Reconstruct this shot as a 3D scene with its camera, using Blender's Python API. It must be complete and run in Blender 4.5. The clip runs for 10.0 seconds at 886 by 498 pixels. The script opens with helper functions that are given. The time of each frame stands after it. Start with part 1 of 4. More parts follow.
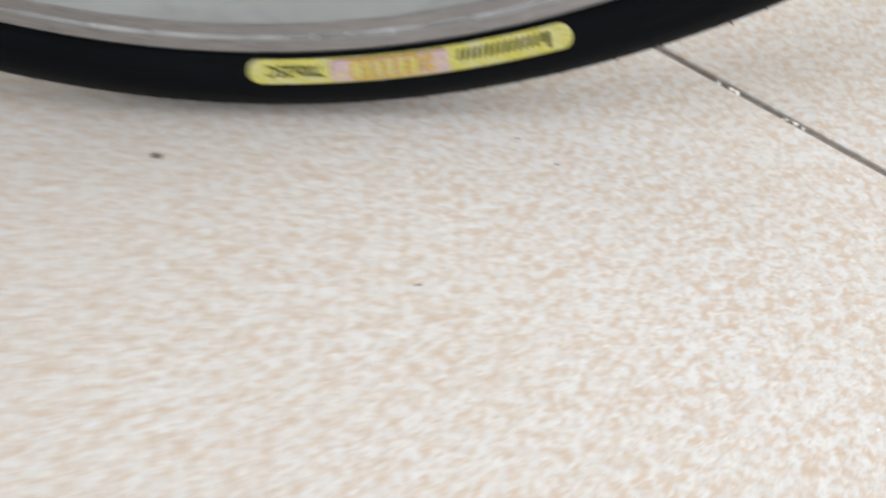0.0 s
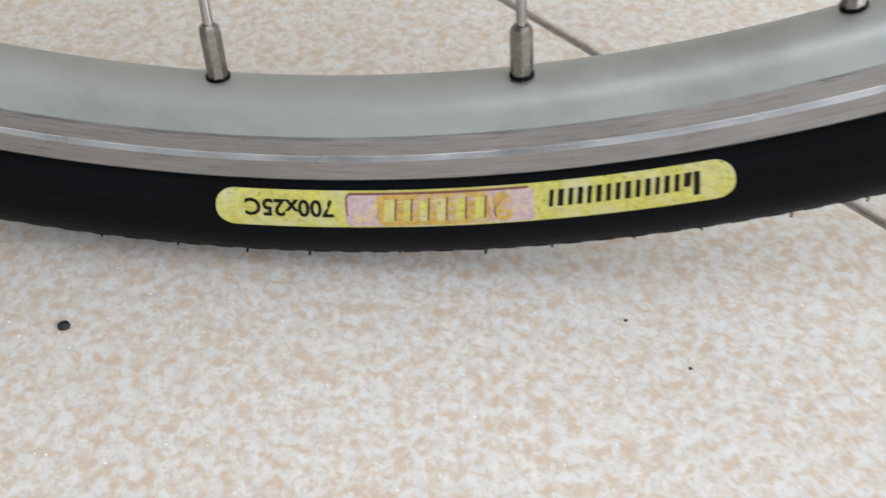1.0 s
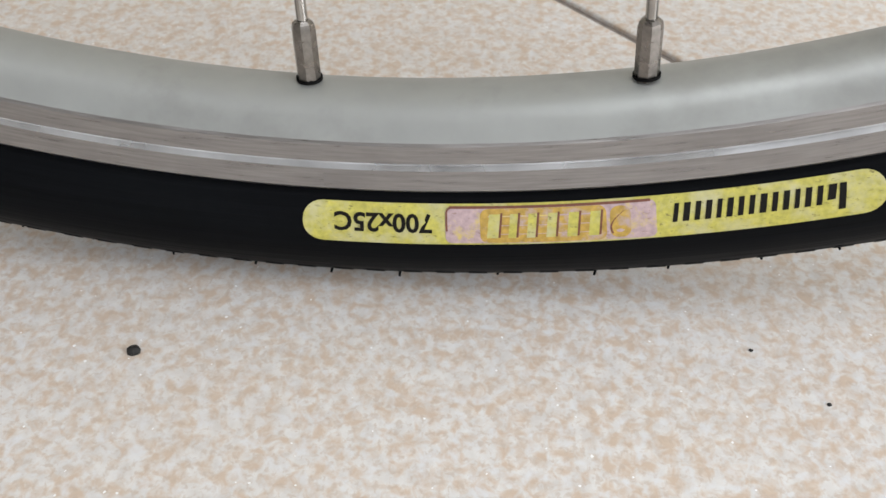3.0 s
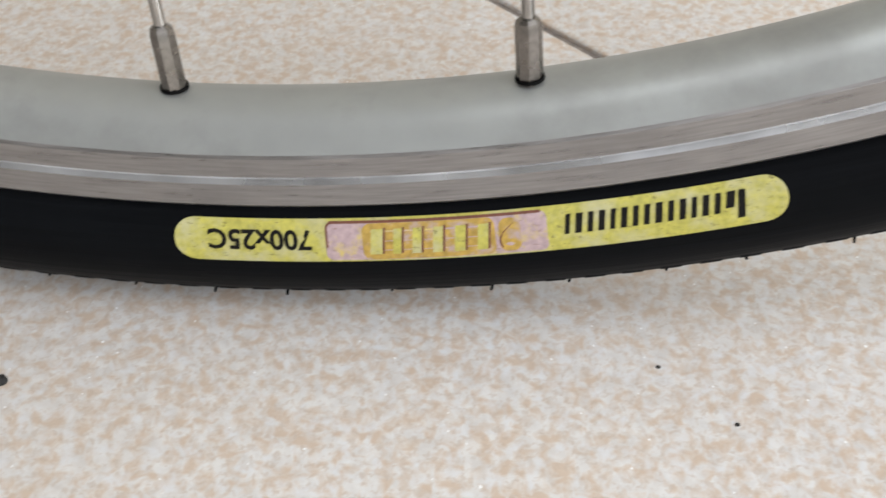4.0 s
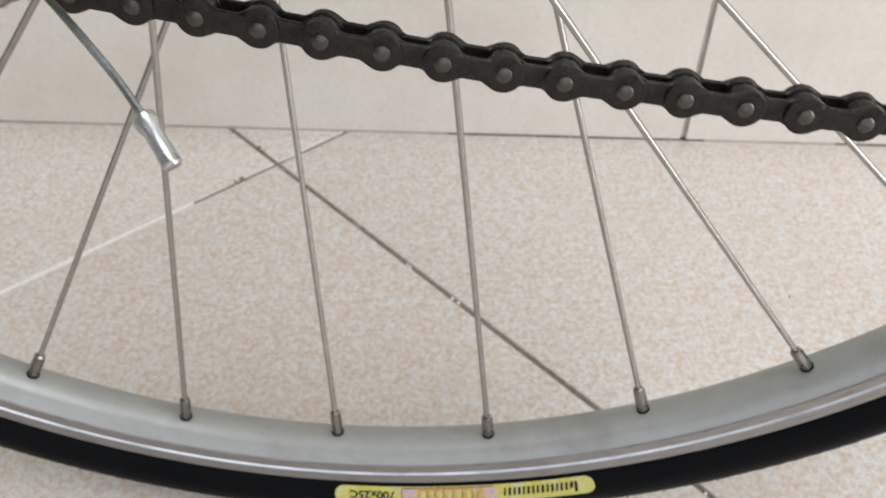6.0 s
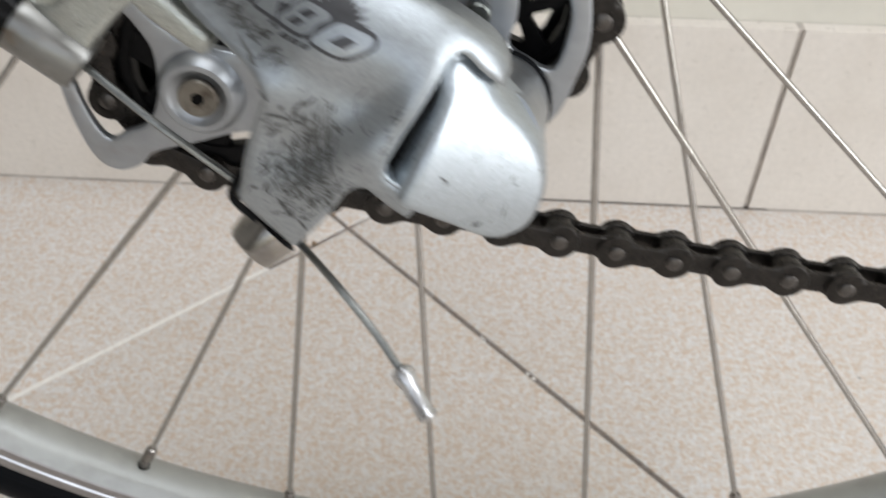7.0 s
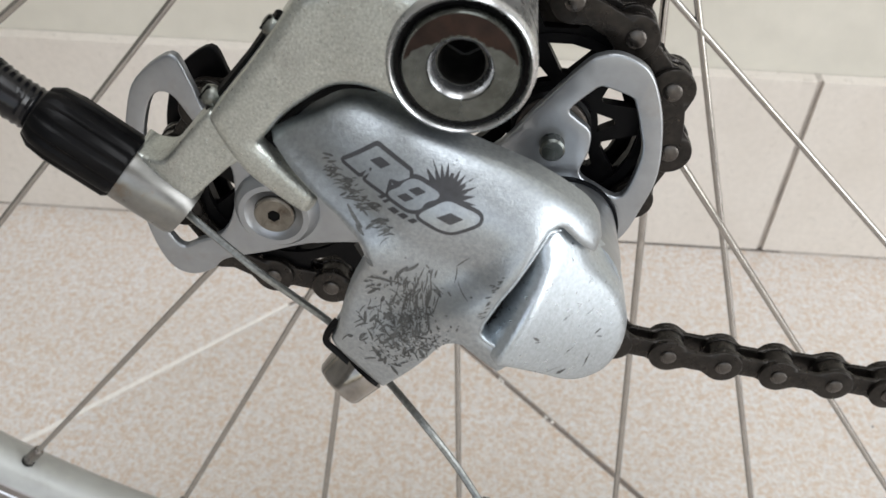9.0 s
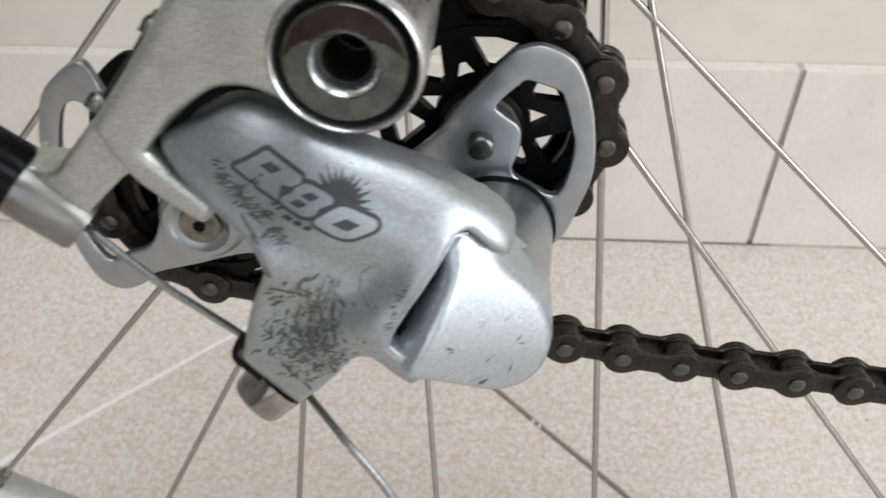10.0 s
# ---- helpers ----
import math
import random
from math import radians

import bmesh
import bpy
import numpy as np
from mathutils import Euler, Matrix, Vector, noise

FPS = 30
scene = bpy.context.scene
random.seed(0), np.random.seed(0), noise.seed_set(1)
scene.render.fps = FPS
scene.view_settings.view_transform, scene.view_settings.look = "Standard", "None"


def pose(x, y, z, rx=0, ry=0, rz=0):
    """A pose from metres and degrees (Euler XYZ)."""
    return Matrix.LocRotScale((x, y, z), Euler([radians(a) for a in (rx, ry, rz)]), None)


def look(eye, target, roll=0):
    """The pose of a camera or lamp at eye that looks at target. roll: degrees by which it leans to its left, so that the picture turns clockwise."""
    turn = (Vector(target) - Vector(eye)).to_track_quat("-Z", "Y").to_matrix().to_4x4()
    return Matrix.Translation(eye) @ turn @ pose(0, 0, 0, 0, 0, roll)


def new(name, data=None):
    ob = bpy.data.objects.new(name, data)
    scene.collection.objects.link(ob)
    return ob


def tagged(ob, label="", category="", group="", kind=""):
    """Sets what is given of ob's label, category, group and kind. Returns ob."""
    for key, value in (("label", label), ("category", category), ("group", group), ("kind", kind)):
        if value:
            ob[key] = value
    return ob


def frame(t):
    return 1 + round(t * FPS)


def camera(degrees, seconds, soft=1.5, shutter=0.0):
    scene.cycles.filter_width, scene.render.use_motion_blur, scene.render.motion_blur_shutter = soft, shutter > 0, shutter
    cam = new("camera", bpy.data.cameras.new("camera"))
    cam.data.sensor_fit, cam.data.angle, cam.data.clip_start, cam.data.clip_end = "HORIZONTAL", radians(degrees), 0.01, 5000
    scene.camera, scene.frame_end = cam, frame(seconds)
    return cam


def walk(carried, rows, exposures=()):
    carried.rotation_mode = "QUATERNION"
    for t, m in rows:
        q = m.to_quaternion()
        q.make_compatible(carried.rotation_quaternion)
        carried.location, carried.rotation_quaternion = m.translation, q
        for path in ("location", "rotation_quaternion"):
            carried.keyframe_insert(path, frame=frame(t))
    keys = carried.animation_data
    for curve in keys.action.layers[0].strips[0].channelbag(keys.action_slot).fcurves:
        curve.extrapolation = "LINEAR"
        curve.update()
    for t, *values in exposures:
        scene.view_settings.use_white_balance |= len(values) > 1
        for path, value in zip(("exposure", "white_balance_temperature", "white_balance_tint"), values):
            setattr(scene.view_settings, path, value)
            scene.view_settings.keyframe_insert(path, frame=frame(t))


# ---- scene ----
# A parked road bicycle's rear wheel, chain and derailleur on a tiled floor.
from mathutils.geometry import delaunay_2d_cdt

cam = camera(53.95, 10.0, soft=1.5, shutter=0.5)
cam.data.dof.use_dof, cam.data.dof.focus_distance, cam.data.dof.aperture_fstop = True, 0.155, 45.0
ROWS = [
    (0.0, 0.0152, -0.0118, 0.1947, 5.66, -51.30, -3.76),
    (0.2, 0.0214, 0.0183, 0.1658, 1.41, -51.21, -0.21),
    (0.3, 0.0207, 0.0366, 0.1637, 1.21, -51.59, 0.34),
    (0.5, 0.0056, 0.0560, 0.1577, -0.99, -49.81, 2.15),
    (1.0, -0.0147, 0.0784, 0.1452, 1.21, -48.71, 1.85),
    (1.5, -0.0230, 0.0818, 0.1393, 2.67, -47.88, 1.15),
    (2.0, -0.0260, 0.0853, 0.1382, 3.29, -47.12, 0.82),
    (2.2, -0.0281, 0.0850, 0.1365, 3.52, -46.83, 0.71),
    (3.3, -0.0304, 0.0865, 0.1299, 3.39, -46.14, 0.51),
    (3.5, -0.0271, 0.0895, 0.1328, 4.06, -47.09, -0.28),
    (4.0, -0.0118, 0.0963, 0.1261, 2.91, -46.59, -0.14),
    (4.5, -0.0062, 0.0625, 0.1507, 1.65, -44.46, 0.46),
    (4.7, -0.0020, 0.0433, 0.1982, 3.45, -45.22, -1.54),
    (4.8, -0.0020, 0.0357, 0.2197, 3.90, -44.99, -2.39),
    (4.9, -0.0015, 0.0335, 0.2380, 4.46, -44.70, -3.16),
    (5.0, -0.0027, 0.0311, 0.2535, 4.37, -44.39, -3.39),
    (5.2, -0.0015, 0.0231, 0.2794, 4.38, -43.77, -3.40),
    (6.3, -0.0196, 0.0186, 0.3293, 2.15, -43.42, 1.04),
    (6.5, -0.0244, 0.0209, 0.3363, 2.50, -43.31, 0.91),
    (6.8, -0.0385, 0.0317, 0.3525, 3.02, -43.45, 0.70),
    (7.0, -0.0495, 0.0360, 0.3568, 3.26, -43.37, 0.50),
    (7.2, -0.0588, 0.0399, 0.3635, 3.90, -43.17, 0.54),
    (7.5, -0.0645, 0.0464, 0.3677, 4.00, -43.18, 0.61),
    (8.0, -0.0636, 0.0448, 0.3707, 3.65, -43.08, 1.14),
    (8.5, -0.0636, 0.0438, 0.3728, 3.34, -42.96, 1.47),
    (9.0, -0.0644, 0.0459, 0.3765, 2.82, -43.24, 1.74),
    (9.5, -0.0633, 0.0459, 0.3783, 2.32, -43.65, 1.75),
    (10.0, -0.0509, 0.0520, 0.3723, 3.45, -43.05, -0.51),
]


def aim(x, y, z, yaw, pitch, roll):
    return pose(x, y, z, 90 + pitch, 0, yaw) @ pose(0, 0, 0, 0, 0, roll)


walk(cam, [(row[0], aim(*row[1:])) for row in ROWS], exposures=[(0.0, 0.1, 6400, 9), (0.5, -0.06, 6250, 8), (1.0, 0.12, 6300, 8), (2.0, 0.1, 6500, 10), (4.0, 0.12, 6500, 10), (4.5, 0.14, 6500, 9.5), (5.0, 0.04, 6500, 10), (6.5, 0.02, 6500, 10), (7.0, -0.03, 6500, 10), (8.0, 0.03, 6500, 10), (10.0, 0.03, 6480, 9.5)])

# ---- world and light ----
world = bpy.data.worlds.new("sky")
world.use_nodes = True
scene.world = world
sky = world.node_tree.nodes.new("ShaderNodeTexSky")
sky.sky_type, sky.sun_disc = "NISHITA", False
sky.sun_elevation, sky.sun_rotation = radians(40), radians(150)
world.node_tree.links.new(sky.outputs[0], world.node_tree.nodes["Background"].inputs[0])
world.node_tree.nodes["Background"].inputs[1].default_value = 0.1

WALL_Y = 0.4635           # front of the skirting tiles
ROOM_X0, ROOM_X1, ROOM_Y0, ROOM_H = -1.9, 2.1, -2.4, 2.6


def area_lamp(name, eye, target, sx, sy, watts, colour):
    data = bpy.data.lights.new(name, "AREA")
    data.shape, data.size, data.size_y, data.energy, data.color = "RECTANGLE", sx, sy, watts, colour
    ob = new(name, data)
    ob.matrix_world = look(eye, target)
    return ob


# daylight from the open side door; roof lamp and weaker one behind are added, unseen
area_lamp("roof_fill", (0.35, -0.15, ROOM_H + 0.05), (0.35, -0.15, 0), 1.5, 1.5, 33, (0.97, 0.985, 1.0))
area_lamp("daylight_side_door", (ROOM_X1 - 0.02, -0.85, 1.03), (0.0, 0.0, 0.5), 1.4, 1.9, 55, (0.98, 0.99, 1.0))
area_lamp("south_fill", (0.1, ROOM_Y0 + 0.02, 1.25), (0.1, 0, 1.1), 2.4, 2.1, 12, (1.0, 0.98, 0.95))


# ---- materials ----
def nodes_of(name):
    m = bpy.data.materials.new(name)
    m.use_nodes = True
    nt = m.node_tree
    return m, nt, nt.nodes["Principled BSDF"]


def add(nt, kind, **values):
    n = nt.nodes.new(kind)
    for key, value in values.items():
        n.inputs[key.replace("_", " ")].default_value = value
    return n


def noise_of(nt, scale, detail=4.0, rough=0.55, stretch=None):
    co = nt.nodes.new("ShaderNodeTexCoord")
    n = add(nt, "ShaderNodeTexNoise", Scale=scale, Detail=detail, Roughness=rough)
    if stretch:
        mp = nt.nodes.new("ShaderNodeMapping")
        mp.inputs["Scale"].default_value = stretch
        nt.links.new(co.outputs["Object"], mp.inputs["Vector"])
        nt.links.new(mp.outputs[0], n.inputs["Vector"])
    else:
        nt.links.new(co.outputs["Object"], n.inputs["Vector"])
    return n.outputs["Fac"]


def ramp(nt, src, stops):
    r = nt.nodes.new("ShaderNodeValToRGB")
    els = r.color_ramp.elements
    while len(els) < len(stops):
        els.new(0.5)
    for e, (pos, col) in zip(els, stops):
        e.position, e.color = pos, (*col, 1) if len(col) == 3 else (col[0], col[0], col[0], 1)
    nt.links.new(src, r.inputs[0])
    return r.outputs[0]


def blend(nt, fac, a, b, mode="MIX"):
    m = nt.nodes.new("ShaderNodeMix")
    m.data_type, m.blend_type = "RGBA", mode
    for value, socket in ((fac, m.inputs[0]), (a, m.inputs[6]), (b, m.inputs[7])):
        if hasattr(value, "node"):
            nt.links.new(value, socket)
        elif isinstance(value, (int, float)):
            socket.default_value = value
        else:
            socket.default_value = (*value, 1)
    return m.outputs[2]


def bump(nt, bsdf, src, strength, distance):
    b = nt.nodes.new("ShaderNodeBump")
    b.inputs["Strength"].default_value, b.inputs["Distance"].default_value = strength, distance
    nt.links.new(src, b.inputs["Height"])
    nt.links.new(b.outputs[0], bsdf.inputs["Normal"])


def surface(name, base, rough, metal=0.0, scale=400.0, vary=0.12, grain=0.0, grain_size=2500.0, dirt=None, dirt_scale=60.0, dirt_at=(0.55, 0.75), stretch=None, specular=0.5, fleck=None):
    """A material with a base colour, variation at two scales, fine relief and worn or dirty patches."""
    m, nt, b = nodes_of(name)
    lo, hi = [c * (1 - vary) for c in base], [min(1, c * (1 + vary)) for c in base]
    col = ramp(nt, noise_of(nt, scale, stretch=stretch), [(0.3, lo), (0.7, hi)])
    if dirt:
        mask = ramp(nt, noise_of(nt, dirt_scale, 6.0, 0.65), [(dirt_at[0], (0.0,)), (dirt_at[1], (1.0,))])
        col = blend(nt, mask, col, dirt)
    if fleck:
        col = blend(nt, ramp(nt, noise_of(nt, 1300, 3.0, 0.7, (0.45, 1, 1)), [(0.60, (0.0,)), (0.70, (0.8,))]), col, fleck)
    nt.links.new(col, b.inputs["Base Color"])
    b.inputs["Metallic"].default_value = metal
    b.inputs["Specular IOR Level"].default_value = specular
    r = ramp(nt, noise_of(nt, scale * 0.6), [(0.3, (max(0.02, rough - 0.07),)), (0.7, (min(1, rough + 0.07),))])
    nt.links.new(r, b.inputs["Roughness"])
    if grain:
        bump(nt, b, noise_of(nt, grain_size, 2.0, stretch=stretch), grain, 0.0002)
    return m


def tile_material():
    """Glazed tile with curly tan flecks, bluish-white patches and a few bright specks."""
    m, nt, b = nodes_of("speckled_tile")
    def curl(scale, detail, rough, distort):
        fac = noise_of(nt, scale, detail, rough)
        fac.node.inputs["Distortion"].default_value = distort
        return fac
    n1 = curl(300, 4.0, 0.60, 0.3)
    n2 = curl(390, 3.0, 0.56, 0.5)
    n3 = noise_of(nt, 14, 3.0, 0.5)
    n4 = curl(330, 3.0, 0.55, 0.3)
    n5 = curl(760, 2.0, 0.6, 0.5)
    n6 = noise_of(nt, 130, 2.0, 0.5)
    n7 = noise_of(nt, 900, 0.0, 0.5)
    base = ramp(nt, n1, [(0.36, (0.61, 0.588, 0.57)), (0.64, (0.725, 0.715, 0.70))])
    lift = nt.nodes.new("ShaderNodeMath")
    lift.operation = "MULTIPLY_ADD"
    nt.links.new(n6, lift.inputs[0])
    lift.inputs[1].default_value = 0.35
    nt.links.new(n2, lift.inputs[2])
    tan = ramp(nt, lift.outputs[0], [(0.60, (0.0,)), (0.82, (0.72,))])
    col = blend(nt, tan, base, (0.55, 0.39, 0.26))
    col = blend(nt, ramp(nt, n5, [(0.52, (0.0,)), (0.66, (0.55,))]), col, (0.50, 0.40, 0.32))
    col = blend(nt, ramp(nt, n4, [(0.52, (0.0,)), (0.70, (0.7,))]), col, (0.715, 0.735, 0.765))
    col = blend(nt, ramp(nt, n7, [(0.83, (0.0,)), (0.85, (1.0,))]), col, (0.90, 0.91, 0.92))
    col = blend(nt, ramp(nt, n3, [(0.3, (0.0,)), (0.75, (0.25,))]), col, (0.55, 0.48, 0.40))
    nt.links.new(col, b.inputs["Base Color"])
    nt.links.new(ramp(nt, n2, [(0.3, (0.30,)), (0.7, (0.42,))]), b.inputs["Roughness"])
    bump(nt, b, n1, 0.25, 0.0004)
    return m


def turned(name, base, rough, metal, lines, depth, specular=0.5, relief=0.1, around=25.0):
    """Metal or rubber with fine lines that run round the wheel's axis."""
    m, nt, b = nodes_of(name)
    co = nt.nodes.new("ShaderNodeTexCoord")
    cut = nt.nodes.new("ShaderNodeSeparateXYZ")
    nt.links.new(co.outputs["Object"], cut.inputs[0])
    def maths(op, p, q):
        n = nt.nodes.new("ShaderNodeMath")
        n.operation = op
        for k, value in enumerate((p, q)):
            if hasattr(value, "node"):
                nt.links.new(value, n.inputs[k])
            else:
                n.inputs[k].default_value = value
        return n.outputs[0]
    radius = maths("SQRT", maths("ADD", maths("MULTIPLY", cut.outputs[0], cut.outputs[0]), maths("MULTIPLY", cut.outputs[2], cut.outputs[2])), 0.0)
    turn = maths("ARCTAN2", cut.outputs[0], cut.outputs[2])
    both = nt.nodes.new("ShaderNodeCombineXYZ")
    nt.links.new(maths("MULTIPLY", radius, lines), both.inputs[0])
    nt.links.new(maths("MULTIPLY", turn, around), both.inputs[1])
    grainy = add(nt, "ShaderNodeTexNoise", Scale=1.0, Detail=3.0, Roughness=0.6)
    nt.links.new(both.outputs[0], grainy.inputs["Vector"])
    lo, hi = [c * (1 - depth) for c in base], [c * (1 + depth) for c in base]
    col = ramp(nt, grainy.outputs["Fac"], [(0.32, lo), (0.68, hi)])
    col = blend(nt, ramp(nt, noise_of(nt, 45, 5.0, 0.6), [(0.5, (0.0,)), (0.75, (0.6,))]), col, [c * 0.75 for c in base])
    nt.links.new(col, b.inputs["Base Color"])
    b.inputs["Metallic"].default_value, b.inputs["Specular IOR Level"].default_value = metal, specular
    nt.links.new(ramp(nt, grainy.outputs["Fac"], [(0.3, (rough - 0.08,)), (0.7, (rough + 0.08,))]), b.inputs["Roughness"])
    bump(nt, b, grainy.outputs["Fac"], relief, 0.0002)
    return m


TILE = tile_material()
SKIRT = surface("skirting_tile", (0.70, 0.655, 0.60), 0.32, scale=260, vary=0.05, dirt=(0.60, 0.55, 0.49), dirt_scale=9, dirt_at=(0.45, 0.8))
GROUT = surface("grout", (0.23, 0.20, 0.18), 0.9, scale=500, vary=0.25, grain=0.5, dirt=(0.50, 0.47, 0.43), dirt_scale=30, dirt_at=(0.60, 0.68))
JOINT = surface("pale_joint", (0.44, 0.40, 0.36), 0.85, scale=200, vary=0.15, dirt=(0.27, 0.24, 0.215), dirt_scale=14, dirt_at=(0.5, 0.65))
FILLER = surface("white_grout", (0.80, 0.78, 0.74), 0.6, scale=300, vary=0.08)
PLASTER = surface("cream_plaster", (0.63, 0.605, 0.535), 0.7, scale=60, vary=0.04, grain=0.3, grain_size=900)
WHITE = surface("white_paint", (0.50, 0.49, 0.47), 0.7, scale=40, vary=0.03)
# For the unseen walls: darkened to give the metal more contrast.
DIM = surface("unseen_wall_grey", (0.30, 0.295, 0.285), 0.7, scale=40, vary=0.05)
RUBBER = surface("black_rubber", (0.0035, 0.004, 0.0048), 0.34, scale=300, vary=0.25, grain=0.25, grain_size=1800, dirt=(0.006, 0.006, 0.007), dirt_scale=90, specular=0.06)
TYRE_RUBBER = turned("ribbed_tyre_rubber", (0.0034, 0.0039, 0.0048), 0.46, 0.0, 900.0, 0.3, specular=0.045, relief=0.5, around=6.0)
RIM = surface("satin_alloy", (0.365, 0.376, 0.366), 0.45, 0.6, scale=120, vary=0.04, grain=0.04, dirt=(0.25, 0.25, 0.24), dirt_scale=26, dirt_at=(0.52, 0.8))
TRACK = turned("brake_track_alloy", (0.30, 0.288, 0.283), 0.33, 0.88, 1700.0, 0.16, relief=0.12)
# Polished groove, far paler than the track: its highlight is put into the colour.
GLINT = surface("groove_highlight_alloy", (0.68, 0.70, 0.73), 0.28, 1.0, scale=60, vary=0.25)
STEEL = surface("stainless_spoke", (0.38, 0.365, 0.345), 0.2, 1.0, scale=300, vary=0.1)
NIPPLE = surface("nickel_brass", (0.23, 0.215, 0.20), 0.3, 1.0, scale=700, vary=0.2, dirt=(0.16, 0.15, 0.14), dirt_scale=300)
SOIL = surface("soil", (0.27, 0.19, 0.12), 0.9, scale=900, vary=0.3)
DARKBIT = surface("dirt_crumb", (0.015, 0.014, 0.013), 0.8, scale=900, vary=0.4)
# Near-black for holes; it also puts the shade of two gaps into colour.
DARK = surface("hole_and_gap_shade", (0.006, 0.006, 0.006), 0.8, scale=300, specular=0.05)
CHAIN = surface("worn_brown_steel", (0.026, 0.0228, 0.020), 0.30, 0.7, scale=700, vary=0.25, grain=0.15, dirt=(0.012, 0.011, 0.010), dirt_scale=240, dirt_at=(0.48, 0.7))
PIN = surface("polished_pin", (0.085, 0.078, 0.072), 0.33, 0.9, scale=900, vary=0.2)
ALLOY = surface("cast_alloy_paint", (0.44, 0.462, 0.435), 0.33, 0.88, scale=2600, vary=0.2, grain=0.5, grain_size=2400, dirt=(0.31, 0.31, 0.295), dirt_scale=130, dirt_at=(0.55, 0.8))
BODY = surface("silver_painted_alloy", (0.36, 0.392, 0.417), 0.40, 0.95, scale=1600, vary=0.15, grain=0.22, grain_size=3200, dirt=(0.31, 0.332, 0.345), dirt_scale=70, dirt_at=(0.4, 0.85))
CAPPAINT = surface("silver_cap_paint", (0.425, 0.472, 0.51), 0.33, 0.92, scale=1600, vary=0.12, grain=0.25, grain_size=3000)
BOLT = surface("worn_dark_steel", (0.30, 0.285, 0.265), 0.17, 1.0, scale=260, vary=0.35, dirt=(0.30, 0.28, 0.25), dirt_scale=200, dirt_at=(0.52, 0.7))
CAGE = surface("brushed_cage_steel", (0.325, 0.343, 0.362), 0.36, 0.9, scale=300, vary=0.06, grain=0.05, dirt=(0.3, 0.3, 0.3), dirt_scale=140)
ZINC = surface("zinc_plated_bolt", (0.115, 0.123, 0.115), 0.27, 1.0, scale=420, vary=0.3, dirt=(0.075, 0.08, 0.07), dirt_scale=160, dirt_at=(0.48, 0.66))
DARKBROWN = surface("dark_brown_patch", (0.020, 0.011, 0.008), 0.42, 0.2, scale=350, vary=0.5, dirt=(0.034, 0.017, 0.011), dirt_scale=260, dirt_at=(0.52, 0.7), specular=0.2)
SOCKET = surface("dark_socket_steel", (0.05, 0.05, 0.046), 0.4, 0.8, scale=400, vary=0.3)
SCREW = surface("dull_zinc_screw", (0.22, 0.23, 0.21), 0.4, 0.9, scale=900, vary=0.3, dirt=(0.10, 0.075, 0.05), dirt_scale=500)
PLASTIC = surface("black_plastic", (0.003, 0.003, 0.0034), 0.34, scale=500, vary=0.3, grain=0.1, specular=0.09)
HOUSING = surface("glossy_black_housing", (0.004, 0.004, 0.005), 0.2, scale=500, vary=0.3, specular=0.35)
STAIN = surface("brown_grime", (0.09, 0.06, 0.035), 0.6, 0.3, scale=400, vary=0.4)
BRASS = surface("stained_boss", (0.21, 0.21, 0.20), 0.33, 0.9, scale=500, vary=0.12, dirt=(0.20, 0.13, 0.07), dirt_scale=160, dirt_at=(0.56, 0.75))
WASHER = surface("beige_bushing", (0.17, 0.155, 0.13), 0.4, 0.6, scale=500, vary=0.2, dirt=(0.07, 0.05, 0.035), dirt_scale=220, dirt_at=(0.5, 0.66))
GREASY = surface("greasy_steel", (0.07, 0.061, 0.054), 0.42, 0.7, scale=500, vary=0.25, dirt=(0.03, 0.026, 0.022), dirt_scale=220)
CABLE = surface("steel_cable", (0.24, 0.25, 0.245), 0.4, 1.0, scale=1500, vary=0.25)
CRIMP = surface("aluminium_crimp", (0.52, 0.53, 0.54), 0.28, 0.95, scale=600, vary=0.1)
YELLOW = surface("yellow_print", (0.47, 0.43, 0.085), 0.5, scale=900, vary=0.2, dirt=(0.50, 0.48, 0.30), dirt_scale=170, dirt_at=(0.46, 0.72), fleck=(0.14, 0.12, 0.03))
LILAC = surface("faded_lilac_print", (0.45, 0.33, 0.34), 0.5, scale=900, vary=0.18, dirt=(0.60, 0.47, 0.13), dirt_scale=240, dirt_at=(0.52, 0.66), fleck=(0.22, 0.12, 0.10))
OCHRE = surface("ochre_print", (0.45, 0.29, 0.055), 0.5, scale=900, vary=0.25, dirt=(0.44, 0.33, 0.31), dirt_scale=300, dirt_at=(0.5, 0.66))
BROWN = surface("brown_print", (0.16, 0.055, 0.03), 0.5, scale=900, vary=0.2)
INK = surface("black_print", (0.010, 0.009, 0.008), 0.6, scale=900, vary=0.2, specular=0.1)
GREYINK = surface("dark_grey_print", (0.035, 0.036, 0.040), 0.4, scale=900, vary=0.2)
SCRATCH = surface("scratched_grey_metal", (0.095, 0.099, 0.099), 0.55, 0.4, scale=1500, vary=0.45)


# ---- mesh helpers (millimetres in, metres out) ----
def mesh_of(name, verts, faces, mats, smooth=40.0, face_mats=None):
    me = bpy.data.meshes.new(name)
    me.from_pydata([tuple(c * 0.001 for c in v) for v in verts], [], faces)
    for m in mats if isinstance(mats, (list, tuple)) else [mats]:
        me.materials.append(m)
    if face_mats is not None:
        me.polygons.foreach_set("material_index", face_mats)
    bm = bmesh.new()
    bm.from_mesh(me)
    bmesh.ops.recalc_face_normals(bm, faces=bm.faces)
    bm.to_mesh(me)
    bm.free()
    if smooth:
        me.shade_smooth()
        me.set_sharp_from_angle(angle=radians(smooth))
    return me


